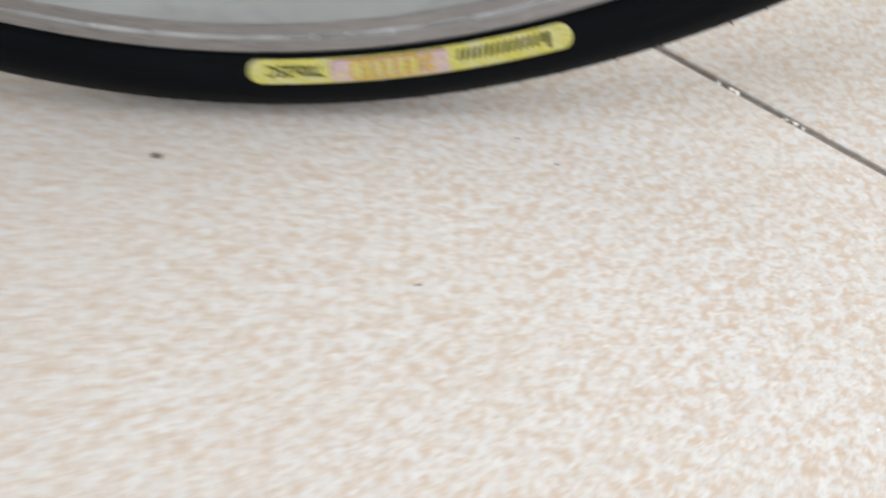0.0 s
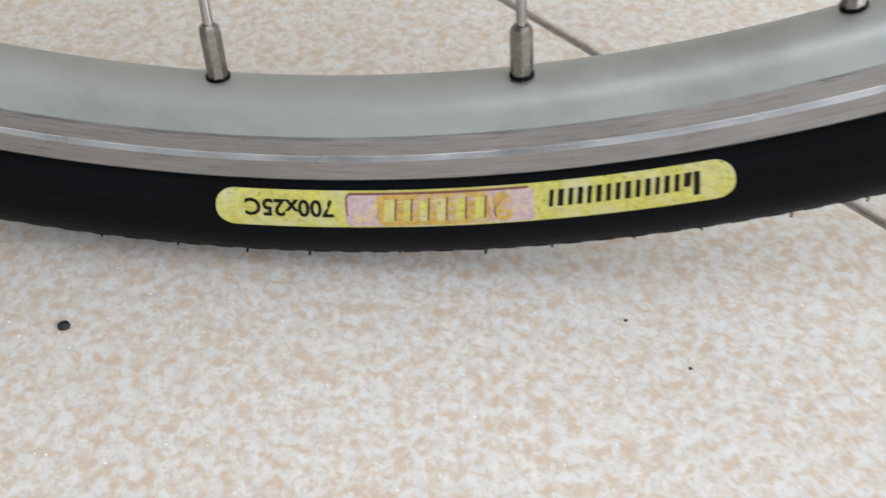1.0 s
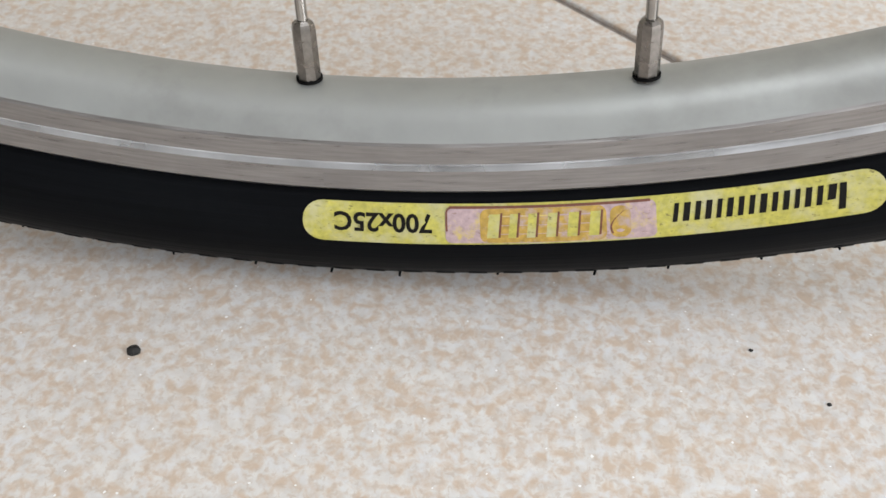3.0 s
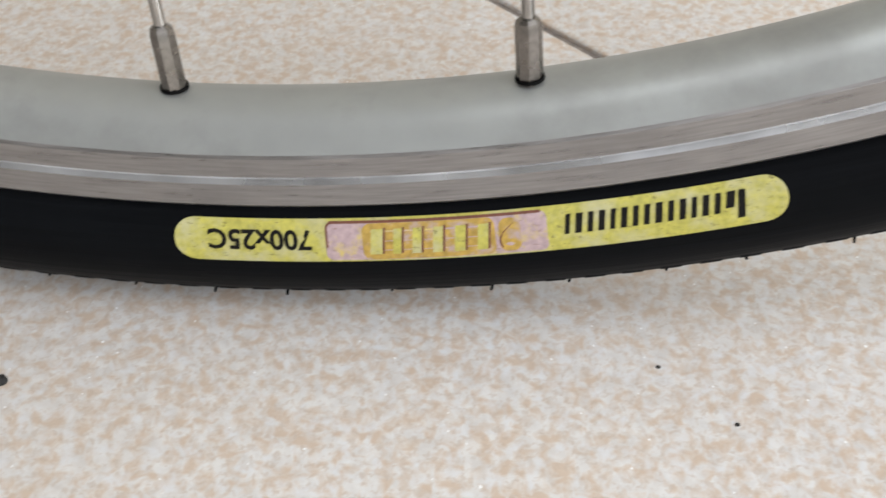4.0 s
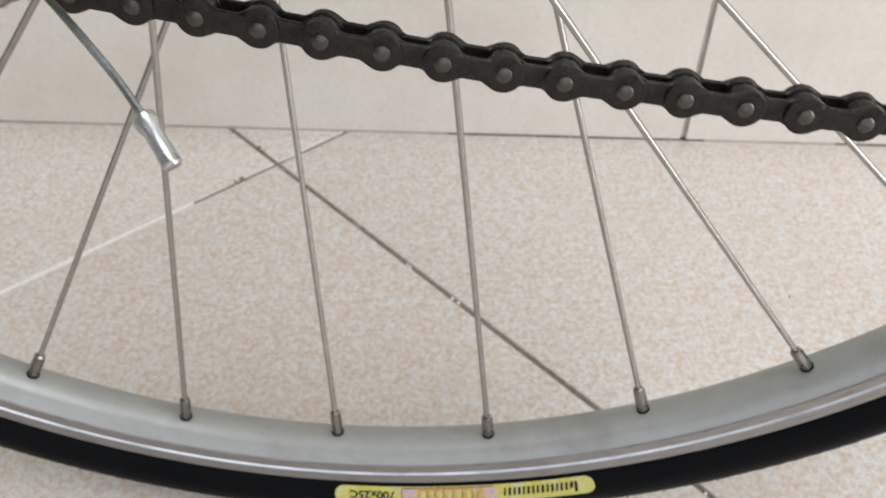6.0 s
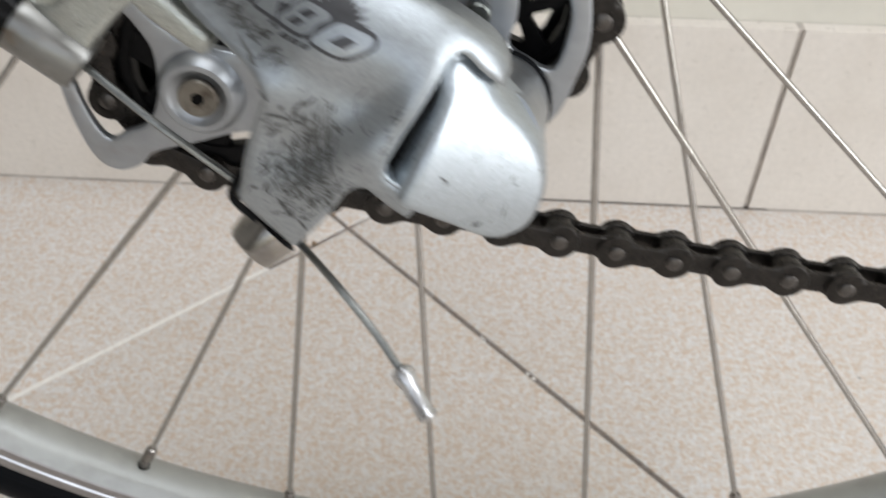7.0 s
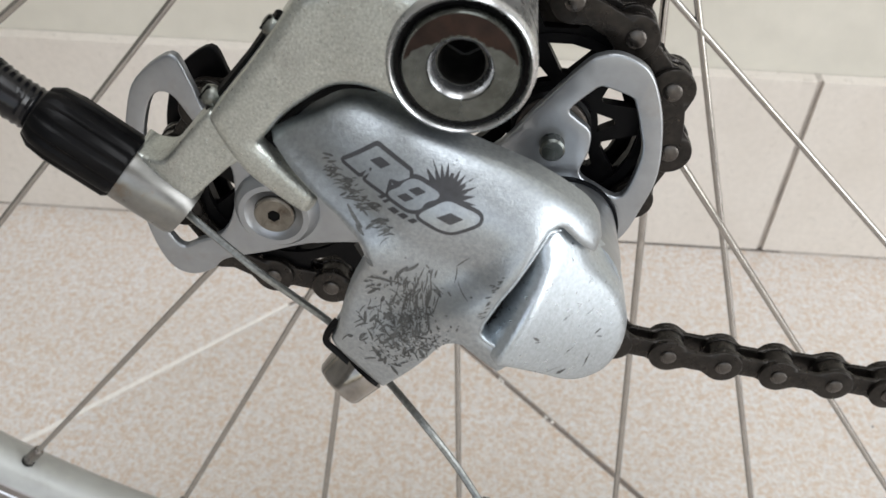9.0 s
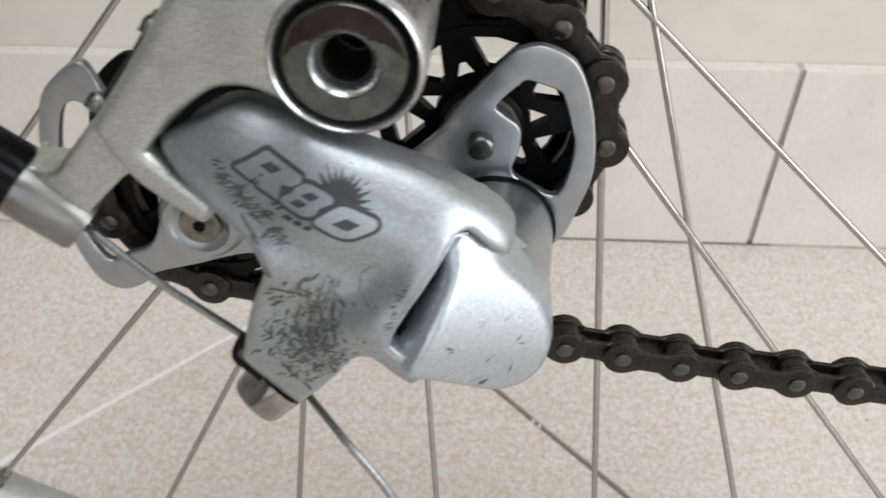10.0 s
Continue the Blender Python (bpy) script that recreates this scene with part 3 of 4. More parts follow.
def chain_line():
    """The chain's run from the sprocket round both jockey wheels and forward."""
    out = []
    def arc(c, a0, a1):
        n = max(2, int(abs(a1 - a0) / 0.02))
        out.extend((c[0] + c[2] * math.cos(a0 + (a1 - a0) * i / n), c[1] + c[2] * math.sin(a0 + (a1 - a0) * i / n)) for i in range(n + 1))
    a1, o1 = crossed_tangent(COG, GUIDE)
    leave, join_g = a1 - o1, a1 - o1 + math.pi
    arc(COG, leave - 1.7, leave)
    a2, o2 = crossed_tangent(GUIDE, TENS)
    leave_g, join_t = a2 + o2, a2 + o2 + math.pi
    while leave_g > join_g:
        leave_g -= 2 * math.pi
    arc(GUIDE, join_g, leave_g)
    end = (13.8, -110.1)
    dx, dz = end[0] - TENS[0], end[1] - TENS[1]
    dist = math.hypot(dx, dz)
    leave_t = math.atan2(dz, dx) - math.acos(TENS[2] / dist)
    while join_t > leave_t:
        join_t -= 2 * math.pi
    arc(TENS, join_t, leave_t)
    out.extend(tuple(p) for p in smooth_line([end, (50.5, -116.0), (87.4, -120.4), (111.3, -123.1), (240.0, -136.0)], 8, False))
    return np.array(out)


def chain_pins():
    line = chain_line()
    seg = np.linalg.norm(np.diff(line, axis=0), axis=1)
    s = np.r_[0, np.cumsum(seg)]
    # a pin falls on x = 38.9 of the forward run
    k = s[-33:][np.argmax(line[-33:, 0] > 38.9)] - (line[-33:, 0][np.argmax(line[-33:, 0] > 38.9)] - 38.9) * 1.012
    at = np.arange(k % PITCH, s[-1], PITCH)
    # slack taken up between the jockey wheels so that a link lies square on the guide wheel
    wrap = np.arctan2(line[:, 1] - GUIDE[1], line[:, 0] - GUIDE[0])
    on_guide = np.abs(np.hypot(line[:, 0] - GUIDE[0], line[:, 1] - GUIDE[1]) - GUIDE[2]) < 0.05
    target = s[np.argmin(np.where(on_guide, np.abs(wrap - radians(23.2)), 9))]
    last_on = s[np.nonzero(on_guide)[0][-1]]
    shift = (target - at + PITCH / 2) % PITCH - PITCH / 2
    shift = shift[np.argmin(np.abs(at - target))]
    at = at + shift * np.clip((last_on + 42 - at) / 42, 0, 1)
    return np.stack([np.interp(at, s, line[:, 0]), np.interp(at, s, line[:, 1])], 1)


def plate_outline(r, waist, n=17):
    a = [(PITCH / 2 + r * math.cos(t), r * math.sin(t)) for t in np.linspace(radians(-115), radians(115), n)]
    b = [(-p[0], p[1]) for p in a[::-1]]
    return a + [(2.0, waist), (-2.0, waist)] + b + [(-2.0, -waist), (2.0, -waist)]


def plate(y0, y1, r, waist):
    front = casting(plate_outline(r, waist), lambda x, z: y0, y1 - y0, 0.28, step=3.0)
    return front


def build_chain():
    pins = chain_pins()
    rollers = join(*[lathe([(1.6, -1.6), (3.85, -1.6), (3.85, 1.6), (1.6, 1.6)], 12, (p[0], CH_Y, p[1])) for p in pins])
    chain = part("chain", mesh_of("chain", *rollers, CHAIN), bicycle, "oily brown steel roller chain", UP)
    outer = mesh_of("outer_link", *join(plate(-3.35, -2.35, 4.25, 2.45), plate(2.35, 3.35, 4.25, 2.45)), CHAIN)
    inner = mesh_of("inner_link", *join(plate(-2.3, -1.35, 4.2, 2.5), plate(1.35, 2.3, 4.2, 2.5)), CHAIN)
    head = [(0.0, -3.95), (1.35, -3.92), (1.75, -3.65), (1.8, -3.3), (1.8, 3.6), (0.0, 3.7)]
    pin = mesh_of("chain_pin", *lathe(head, 14, closed=False), PIN, 35)
    for i in range(len(pins) - 1):
        a, b = pins[i], pins[i + 1]
        ang = math.degrees(math.atan2(b[1] - a[1], b[0] - a[0]))
        m = pose((a[0] + b[0]) / 2000, CH_Y / 1000, (a[1] + b[1]) / 2000, 0, -ang, 0)
        part("outer_link" if i % 2 else "inner_link", outer if i % 2 else inner, chain, basis=m)
    for p in pins:
        part("pin", pin, chain, basis=pose(p[0] / 1000, CH_Y / 1000, p[1] / 1000))


build_chain()


def jockey_outline(teeth, r):
    pts = []
    for i in range(teeth):
        a = 2 * math.pi * i / teeth
        for da, dr in ((-0.24, -3.6), (-0.13, -3.3), (-0.07, 1.0), (0.0, 1.9), (0.07, 1.0), (0.13, -3.3)):
            pts.append(((r + dr) * math.cos(a + da), (r + dr) * math.sin(a + da)))
    return pts


def window(r0, w0, r1, w1, mid):
    """An opening in the wheel's web between two radii, with its half-widths in degrees at either."""
    return [(r_ * math.cos(radians(mid + q)), r_ * math.sin(radians(mid + q))) for r_, w_, sg in ((r1, w1, 1), (r0, w0, -1)) for q in (-w_ * sg, 0.0, w_ * sg)]


def build_jockey(name, c, turn, spin=0.0):
    # zigzag web: wide-out and wide-in openings by turns
    step_ = 360.0 / 7
    holes = [window(10.4, 3.0, 16.2, 16.0, spin + step_ * k) for k in range(7)] + [window(8.7, 13.0, 11.8, 2.5, spin + step_ * (k + 0.5)) for k in range(7)]
    wheel = casting(jockey_outline(11, c[2]), lambda x, z: -1.2, 2.4, 0.0, holes, step=5.0)
    hub = lathe([(0.0, -3.6), (7.0, -3.6), (7.6, -3.0), (7.6, 3.0), (0.0, 3.6)], 32, closed=False)
    ring = lathe([(16.4, -1.7), (18.2, -1.7), (18.2, 1.7), (16.4, 1.7)], 44)
    wheel_ob = part(name, mesh_of(name, *join(wheel, hub, ring), PLASTIC), bicycle, "black plastic toothed jockey wheel", UP @ pose(c[0] / 1000, CH_Y / 1000, c[1] / 1000, 0, turn, 0))
    part("bearing_cap", mesh_of("bearing_cap", *lathe([(0.0, -4.6), (6.0, -4.6), (6.7, -4.2), (6.9, -3.0), (0.0, -3.0)], 36, closed=False), GREASY, 35), wheel_ob, "greasy grey-brown bearing cap")


build_jockey("jockey_wheel", GUIDE, 24, 3.5)
build_jockey("jockey_wheel", TENS, 20)
for teeth, y_ in ((13, CH_Y), (17, -43.0), (21, -35.5), (26, -28.0)):
    r_ = PITCH / 2 / math.sin(math.pi / teeth)
    prof_ = [((r_ + d_) * math.cos(2 * math.pi * (i + o_) / teeth), (r_ + d_) * math.sin(2 * math.pi * (i + o_) / teeth)) for i in range(teeth) for o_, d_ in ((0.0, -3.4), (0.28, -1.6), (0.44, 2.0), (0.56, 2.0), (0.72, -1.6))]
    part("sprocket", mesh_of("sprocket", *casting(prof_, flat(y_ - 0.9), 1.8, 0.0, [circle(0, 0, 17)], step=6), CHAIN), bicycle, "brown steel sprocket", UP)


# ---- rear derailleur ----
def build_cage():
    outer = smooth_line([(-3.9, -61.0), (4.0, -51.6), (11.0, -43.2), (13.6, -41.4), (17.2, -41.0), (21.8, -43.2), (24.4, -47.6), (26.3, -54.5), (27.1, -63.9), (25.3, -71.6), (22.2, -79.2), (15, -85), (1.6, -87), (-21.4, -84.6),
                         (-37.5, -85.7), (-48.2, -88.9), (-56.7, -91.5), (-60, -94.6), (-64.8, -96.2), (-69.1, -93.6), (-71.8, -85.4), (-72.8, -74.8), (-72.8, -65.2), (-71.6, -58.5), (-68.6, -51.4), (-61.3, -46.2), (-58.4, -51.6), (-55.8, -58.6), (-46, -67), (-20, -70.5)], 5)
    h1 = smooth_line([(9.6, -51.8), (13.2, -47.9), (14.1, -47.2), (15.0, -47.1), (18.2, -48.1), (20.0, -48.9), (20.7, -50.0), (22.3, -54.8), (23.4, -60.5), (21.2, -69.2), (16.2, -67.5), (12.8, -64.8), (13.9, -60.1), (13.7, -56.0), (10.9, -53.6)], 4)
    h2 = smooth_line([(-66.3, -55.2), (-62.6, -54.1), (-59.2, -59.3), (-54.4, -66.2), (-52.9, -71), (-53.8, -79), (-56.8, -84.8), (-61.8, -87.2), (-65.7, -88.8), (-68.7, -83), (-70, -74), (-69.2, -64)], 4)
    plate_ = part("cage_plate", mesh_of("cage_plate", *casting(outer, flat(-60.5), 1.8, 0.5, [h1, h2], step=2.2), CAGE), bicycle, "grey stamped steel outer cage plate", UP)
    part("inner_cage_plate", mesh_of("inner_cage_plate", *casting([(x + 2.4, z - 4.6) for x, z in outer], flat(-46.5), 1.6, 0.4, [circle(7.4, -60.4, 14.0), circle(-46, -79.4, 13.5)], step=3), PLASTIC), bicycle, "black inner cage plate", UP)
    # guide wheel bolt end, tension wheel bolt and bushing
    part("pivot_bolt", mesh_of("pivot_bolt", *join(tube([(7.1, -63.1, -58.9), (7.1, -62.7, -58.9), (7.1, -58.5, -58.9)], [1.9, 2.3, 2.3], 24)), ZINC), plate_)
    part("bolt_boss", mesh_of("bolt_boss", *lathe([(4.1, -62.4), (4.8, -62.5), (5.8, -63.5), (6.9, -63.5), (7.8, -62.4), (8.4, -61.0), (8.7, -59.5), (4.1, -59.5)], 40, (TENS[0], 0, TENS[1])), CAGE), plate_)
    part("bushing", mesh_of("bushing", *lathe([(1.2, -63.4), (3.6, -63.6), (3.95, -63.2), (3.95, -59.5), (1.2, -60.0)], 32, (TENS[0], 0, TENS[1])), WASHER), plate_, "stained beige bushing bolt")
    part("hex_socket", mesh_of("hex_socket", *tube([(TENS[0], -63.5, TENS[1]), (TENS[0], -60.0, TENS[1])], 1.3, 6), DARK), plate_)


build_cage()


def ease(t):
    t = min(1.0, max(0.0, t))
    return t * t * (3 - 2 * t)


def body_front(x, z):
    """The outer face of the parallelogram link: it dives under the bracket, rolls off at its upper edge and is hollowed beside the notch."""
    v = (x + 12) * 0.47 + (z + 46) * 0.883
    w = (x + 12) * 0.883 - (z + 46) * 0.47
    y = -106.2 + 1.05 * math.log1p(math.exp(min(30.0, (3.0 - w) / 2.5))) - 0.1 * max(0.0, min(w, 14.0) - 6.0)
    y += 0.02 * max(0.0, -w - 13.0) ** 2 + 0.03 * max(0.0, v + 1.0) ** 2 * ease((-w - 4.0) / 8.0) + 0.03 * max(0.0, w - 12.0) ** 2 * ease((v + 12.0) / 12.0)
    y += 0.045 * max(0.0, v + 3.0) ** 2
    y += (-106.8 - 0.2 * (x + 12.0) - 0.07 * (z + 59.0) - y) * ease((-v - 4.0) / 8.0)
    lip = w - 0.395 * (v + 7.3)
    hollow = ease((lip + 5.0) / 12.0) * ease((13.4 - lip) / 5.5) * ease((v + 26.0) / 11.0) * ease((7.0 - v) / 11.0)
    return y + 2.0 * hollow


def build_body():
    up = [(-34.6, -40.5), (-32.6, -39.0), (-28.6, -37.0), (-23.1, -34.4), (-16.9, -35.6), (-12.2, -37.2), (-5.2, -39.4), (3.5, -42.9), (9.3, -46.8), (12.1, -50.0), (12.9, -52.1)]
    notch = [(12.1, -53.9), (9.8, -51.8), (6.9, -48.6), (5.9, -48.5), (4.4, -49.6), (-2.0, -59.9), (-2.9, -61.9), (-3.0, -63.2), (-1.8, -64.4), (1.9, -66.3), (1.5, -67.7), (0.0, -69.9), (-0.8, -70.1), (-3.0, -68.7)]
    low = [(-6.0, -66.3), (-7.3, -66.5), (-9.0, -67.8), (-12.3, -72.9), (-16.8, -78.5), (-18.6, -79.3), (-25.6, -72.4), (-25.0, -68.7), (-23.3, -62.5), (-20.8, -56.4), (-20.1, -53.9), (-21.1, -51.3), (-23.8, -48.8), (-27.3, -46.4), (-30.7, -44.0), (-34.1, -41.4)]
    line = np.concatenate([smooth_line(up, 5, False), smooth_line(notch, 3, False), smooth_line(low, 4, False)])
    body = part("derailleur_body", mesh_of("derailleur_body", *casting(dense(line, 0.6), body_front, 5.0, 1.2, step=0.8), BODY, 50), bicycle, "scratched silver derailleur link with a dark printed mark", UP)
    # lighter tube that puts the highlight on the notch's lip
    lip = smooth_line([(-0.35 + x, z + 0.1) for x, z in notch[2:10]], 4, False)
    part("lip_highlight", mesh_of("lip_highlight", *tube([(x, body_front(x, z) + 0.45, z) for x, z in lip], [0.12] * 3 + [0.33] * (len(lip) - 6) + [0.12] * 3, 8), CAPPAINT, 60), body, "bright tube in place of the highlight on the notch's edge")
    core = smooth_line([(-28, -50), (-22, -46), (-14, -44), (-4, -46.5), (4, -49.5), (6, -54), (3, -64), (-3, -65), (-8, -64), (-18, -58), (-21, -54)], 4)
    # added black filler that puts the slit's shade into its colour
    gap_fill = smooth_line([(6.8, -49.6), (8.8, -52.8), (8.4, -56), (4, -63), (0.5, -66), (-2.4, -65.2), (-4.2, -62), (0, -55.5), (4.2, -50.6)], 4)
    part("knuckle_gap_shade", mesh_of("knuckle_gap_shade", *casting(gap_fill, lambda x, z: body_front(x, z) + 3.7, 3.0, 0.2, step=2), DARK, 50), bicycle, "black filler in place of the shade in the knuckle's gap", UP)
    part("inner_link", mesh_of("inner_link", *casting(core, lambda x, z: body_front(x, z) + 8.5, 6.0, 0.8, step=3), PLASTIC, 50), bicycle, "dark inner link behind the outer one", UP)
    return body


derailleur_body = build_body()


def on_body(x, z, lift):
    return x, body_front(x, z) - lift, z


def sheet(outline, lift, step=0.8):
    """A thin printed shape that follows the link's face."""
    v, f = casting(outline, lambda x, z: 0.0, 1.0, 0.0, step=step)
    n = len(v) // 2
    return [on_body(x, z, lift) for x, _, z in v[:n]], [t for t in f if max(t) < n]


def grown(outline, by):
    p = np.array(outline, float)
    t = np.roll(p, -1, 0) - np.roll(p, 1, 0)
    n = np.stack([t[:, 1], -t[:, 0]], 1) / (np.linalg.norm(t, axis=1)[:, None] + 1e-9)
    area = (p[:, 0] * np.roll(p[:, 1], -1) - np.roll(p[:, 0], -1) * p[:, 1]).sum()
    return p + n * by * (1 if area > 0 else -1)


def model_mark():
    """The slanted outlined figures R80, the spiked burst behind them and a small worn line below."""
    def place(u, q):
        return -23.5 + 15.6 * u + 4.1 * q, -40.9 - 7.3 * u + 2.5 * q
    def shape(corners, r, n=4):
        """A polygon with rounded corners in the figures' own slanted frame, with short sides."""
        p, out = [np.array(c, float) * (16.3, 5.0) for c in corners], []
        for i in range(len(p)):
            a, b, c = p[i - 1], p[i], p[(i + 1) % len(p)]
            ra, rc = min(r, 0.45 * np.linalg.norm(a - b)), min(r, 0.45 * np.linalg.norm(c - b))
            s0, s1 = b + (a - b) / np.linalg.norm(a - b) * ra, b + (c - b) / np.linalg.norm(c - b) * rc
            for k in range(n + 1):
                t = k / n
                out.append((1 - t) ** 2 * s0 + 2 * t * (1 - t) * b + t * t * s1)
            nxt = c + (b - c) / np.linalg.norm(c - b) * min(r, 0.45 * np.linalg.norm(c - b))
            m_ = int(np.linalg.norm(nxt - s1) / 1.2)
            out += [s1 + (nxt - s1) * k / (m_ + 1) for k in range(1, m_ + 1)]
        return [place(q[0] / 16.3, q[1] / 5.0) for q in out]
    figures = (("R", [(0.0, 0.0), (0.03, 1.0), (0.335, 1.0), (0.385, 0.82), (0.37, 0.52), (0.315, 0.42), (0.415, -0.07), (0.225, -0.08), (0.165, 0.36), (0.17, -0.05)], 0.25, [(0.10, 0.52), (0.12, 0.80), (0.215, 0.80), (0.205, 0.52)]),
               ("8", [(0.43, -0.08), (0.385, 0.10), (0.40, 0.42), (0.375, 0.62), (0.39, 0.95), (0.60, 1.0), (0.655, 0.80), (0.62, 0.48), (0.66, 0.20), (0.62, -0.06)], 0.9, None),
               ("0", [(0.69, -0.06), (0.665, 0.2), (0.68, 0.95), (0.96, 1.0), (1.03, 0.72), (0.99, 0.0), (0.92, -0.1)], 1.1, [(0.775, 0.25), (0.80, 0.62), (0.915, 0.62), (0.90, 0.25)]))
    dark, fill, eyes = [], [], []
    for k, (_, corners, r, eye) in enumerate(figures):
        o = shape(corners, r)
        dark.append(sheet(grown(o, 0.42), 0.045 + 0.004 * k))
        fill.append(sheet(grown(o, -0.10), 0.075 + 0.004 * k))
        for e in [eye] if eye else [[(0.455, 0.50), (0.475, 0.76), (0.545, 0.76), (0.535, 0.50)], [(0.46, 0.12), (0.47, 0.38), (0.545, 0.38), (0.535, 0.12)]]:
            eyes.append(sheet(shape(e, 0.15), 0.11))
    part("model_lettering", mesh_of("model_lettering", *join(*dark), GREYINK, 0), derailleur_body, "dark outlined model figures")
    part("lettering_fill", mesh_of("lettering_fill", *join(*fill), BODY, 60), derailleur_body)
    part("lettering_eye", mesh_of("lettering_eye", *join(*eyes), GREYINK, 0), derailleur_body)
    c, pts = (-9.4, -43.7), []
    rnd = random.Random(3)
    n = 12
    for i in range(n):
        a_ = radians(-22 + 150 * i / (n - 1))
        r_ = rnd.uniform(3.7, 4.8)
        pts += [(c[0] + 2.5 * math.cos(a_ - 0.11), c[1] + 2.5 * math.sin(a_ - 0.11)), (c[0] + r_ * math.cos(a_), c[1] + r_ * math.sin(a_))]
    pts.append((c[0] - 2.6, c[1] + 0.6))
    pts.append((c[0] + 0.4, c[1] - 2.4))
    part("burst_mark", mesh_of("burst_mark", *sheet(pts, 0.03, 0.5), GREYINK, 0), derailleur_body)
    for u0, w_, q0 in ((0.40, 0.035, -0.30), (0.45, 0.03, -0.34), (0.53, 0.07, -0.46), (0.61, 0.06, -0.42), (0.69, 0.05, -0.38)):
        quad = [place(u0, q0), place(u0 + w_, q0), place(u0 + w_ * 0.9, q0 + 0.2), place(u0 + w_ * 0.1, q0 + 0.2)]
        part("small_bar", mesh_of("small_bar", [on_body(x, z, 0.06) for x, z in quad], [(0, 1, 2, 3)], GREYINK), derailleur_body)


def scratches():
    """Clustered short gouges on the tail and along the lower edge of the link."""
    rnd = random.Random(11)
    verts, faces = [], []
    def stroke(x, z, ang, l, w, over=0.05):
        n = 4
        k = len(verts)
        c_, s_ = math.cos(ang), math.sin(ang)
        bend = rnd.uniform(-0.1, 0.1) * l
        for i in range(n + 1):
            t = i / n
            u = (t - 0.5) * l
            q = bend * (4 * t * (1 - t))
            hw = w * (math.sin(math.pi * (0.08 + 0.84 * t)) + 0.35 * rnd.random())
            for sg in (-1, 1):
                xx, zz = x + u * c_ - (q + sg * hw) * s_, z + u * s_ + (q + sg * hw) * c_
                verts.append((xx, body_front(xx, zz) - over, zz))
        for i in range(n):
            faces.append((k + 2 * i, k + 2 * i + 1, k + 2 * i + 3, k + 2 * i + 2))
    def allowed(x, z):
        return x > -21.6 + 0.3 * max(-10.0, min(8.0, z + 62.0)) and z > -75.5 and z > -65.2 + (x + 7.4) * 1.25
    # band from the bracket towards the small line
    for _ in range(85):
        t = rnd.random()
        x, z = -25.9 + 9.2 * t + rnd.gauss(0, 0.5), -41.9 - 7.4 * t + rnd.gauss(0, 0.9)
        stroke(x, z, 0.35 + rnd.gauss(0, 0.3), rnd.uniform(0.6, 2.0), rnd.uniform(0.05, 0.17))
    for x, z, a_, l in ((-21.6, -47.9, -0.85, 3.4), (-20.8, -49.4, -0.8, 1.8), (-19.4, -53.6, -1.0, 2.0), (-18.0, -57.2, -0.2, 3.6), (-15.0, -55.6, 0.95, 3.2), (-13.7, -54.4, 0.5, 2.6)):
        stroke(x, z, a_, l, 0.24)
    # upright strokes in the middle
    for _ in range(70):
        x, z = rnd.gauss(-13.1, 1.7), rnd.gauss(-59.4, 2.6)
        stroke(x, z, 1.45 + rnd.gauss(0, 0.16), rnd.uniform(0.8, 3.4), rnd.uniform(0.03, 0.13))
    # tail, every which way
    for _ in range(190):
        x, z = rnd.gauss(-16.2, 3.0), rnd.gauss(-65.8, 4.2)
        if allowed(x, z):
            stroke(x, z, rnd.choice((0.55, 0.7, -0.9, -0.8, 1.4)) + rnd.gauss(0, 0.28), rnd.uniform(0.5, 2.2), rnd.choice((0.05, 0.08, 0.1, 0.14, 0.24)))
    for _ in range(420):
        x, z = rnd.gauss(-12.8, 2.6), rnd.gauss(-65.0, 3.6)
        if allowed(x, z):
            stroke(x, z, rnd.uniform(0, 3.14), rnd.uniform(0.2, 0.8), rnd.uniform(0.04, 0.12), 0.045)
    # stray hairlines towards the knuckle
    for x, z, a_, l in ((-6.4, -53.0, 0.8, 2.2), (-7.4, -55.0, 1.5, 2.6), (-6.2, -57.0, -0.9, 2.4)):
        stroke(x, z, a_, l, 0.07)
    for _ in range(26):
        t = rnd.random()
        stroke(-3.6 + 3.4 * t + rnd.gauss(-0.4, 0.3), -60.5 + 7.0 * t, 0.3, rnd.uniform(0.3, 0.8), rnd.uniform(0.04, 0.09))
    tagged(part("scratch", mesh_of("scratch", verts, faces, SCRATCH), derailleur_body, "dark scratches and gouges"), kind="stuff")


model_mark()
scratches()


def cap_front(x, z):
    """The cap's face falls away to the front of the bicycle, with a rounded flank along the notch."""
    p = (x - 1.7) * 0.90 - (z + 53.5) * 0.43
    a, b = x - 8.0, z + 66.0
    return -104.2 + 0.70 * a + 0.03 * b + 0.022 * a * b + 0.0195 * b * b + (0.10 + 0.50 * ease((-50.0 - z) / 6.0)) * max(0.0, 4.3 - p) ** 2


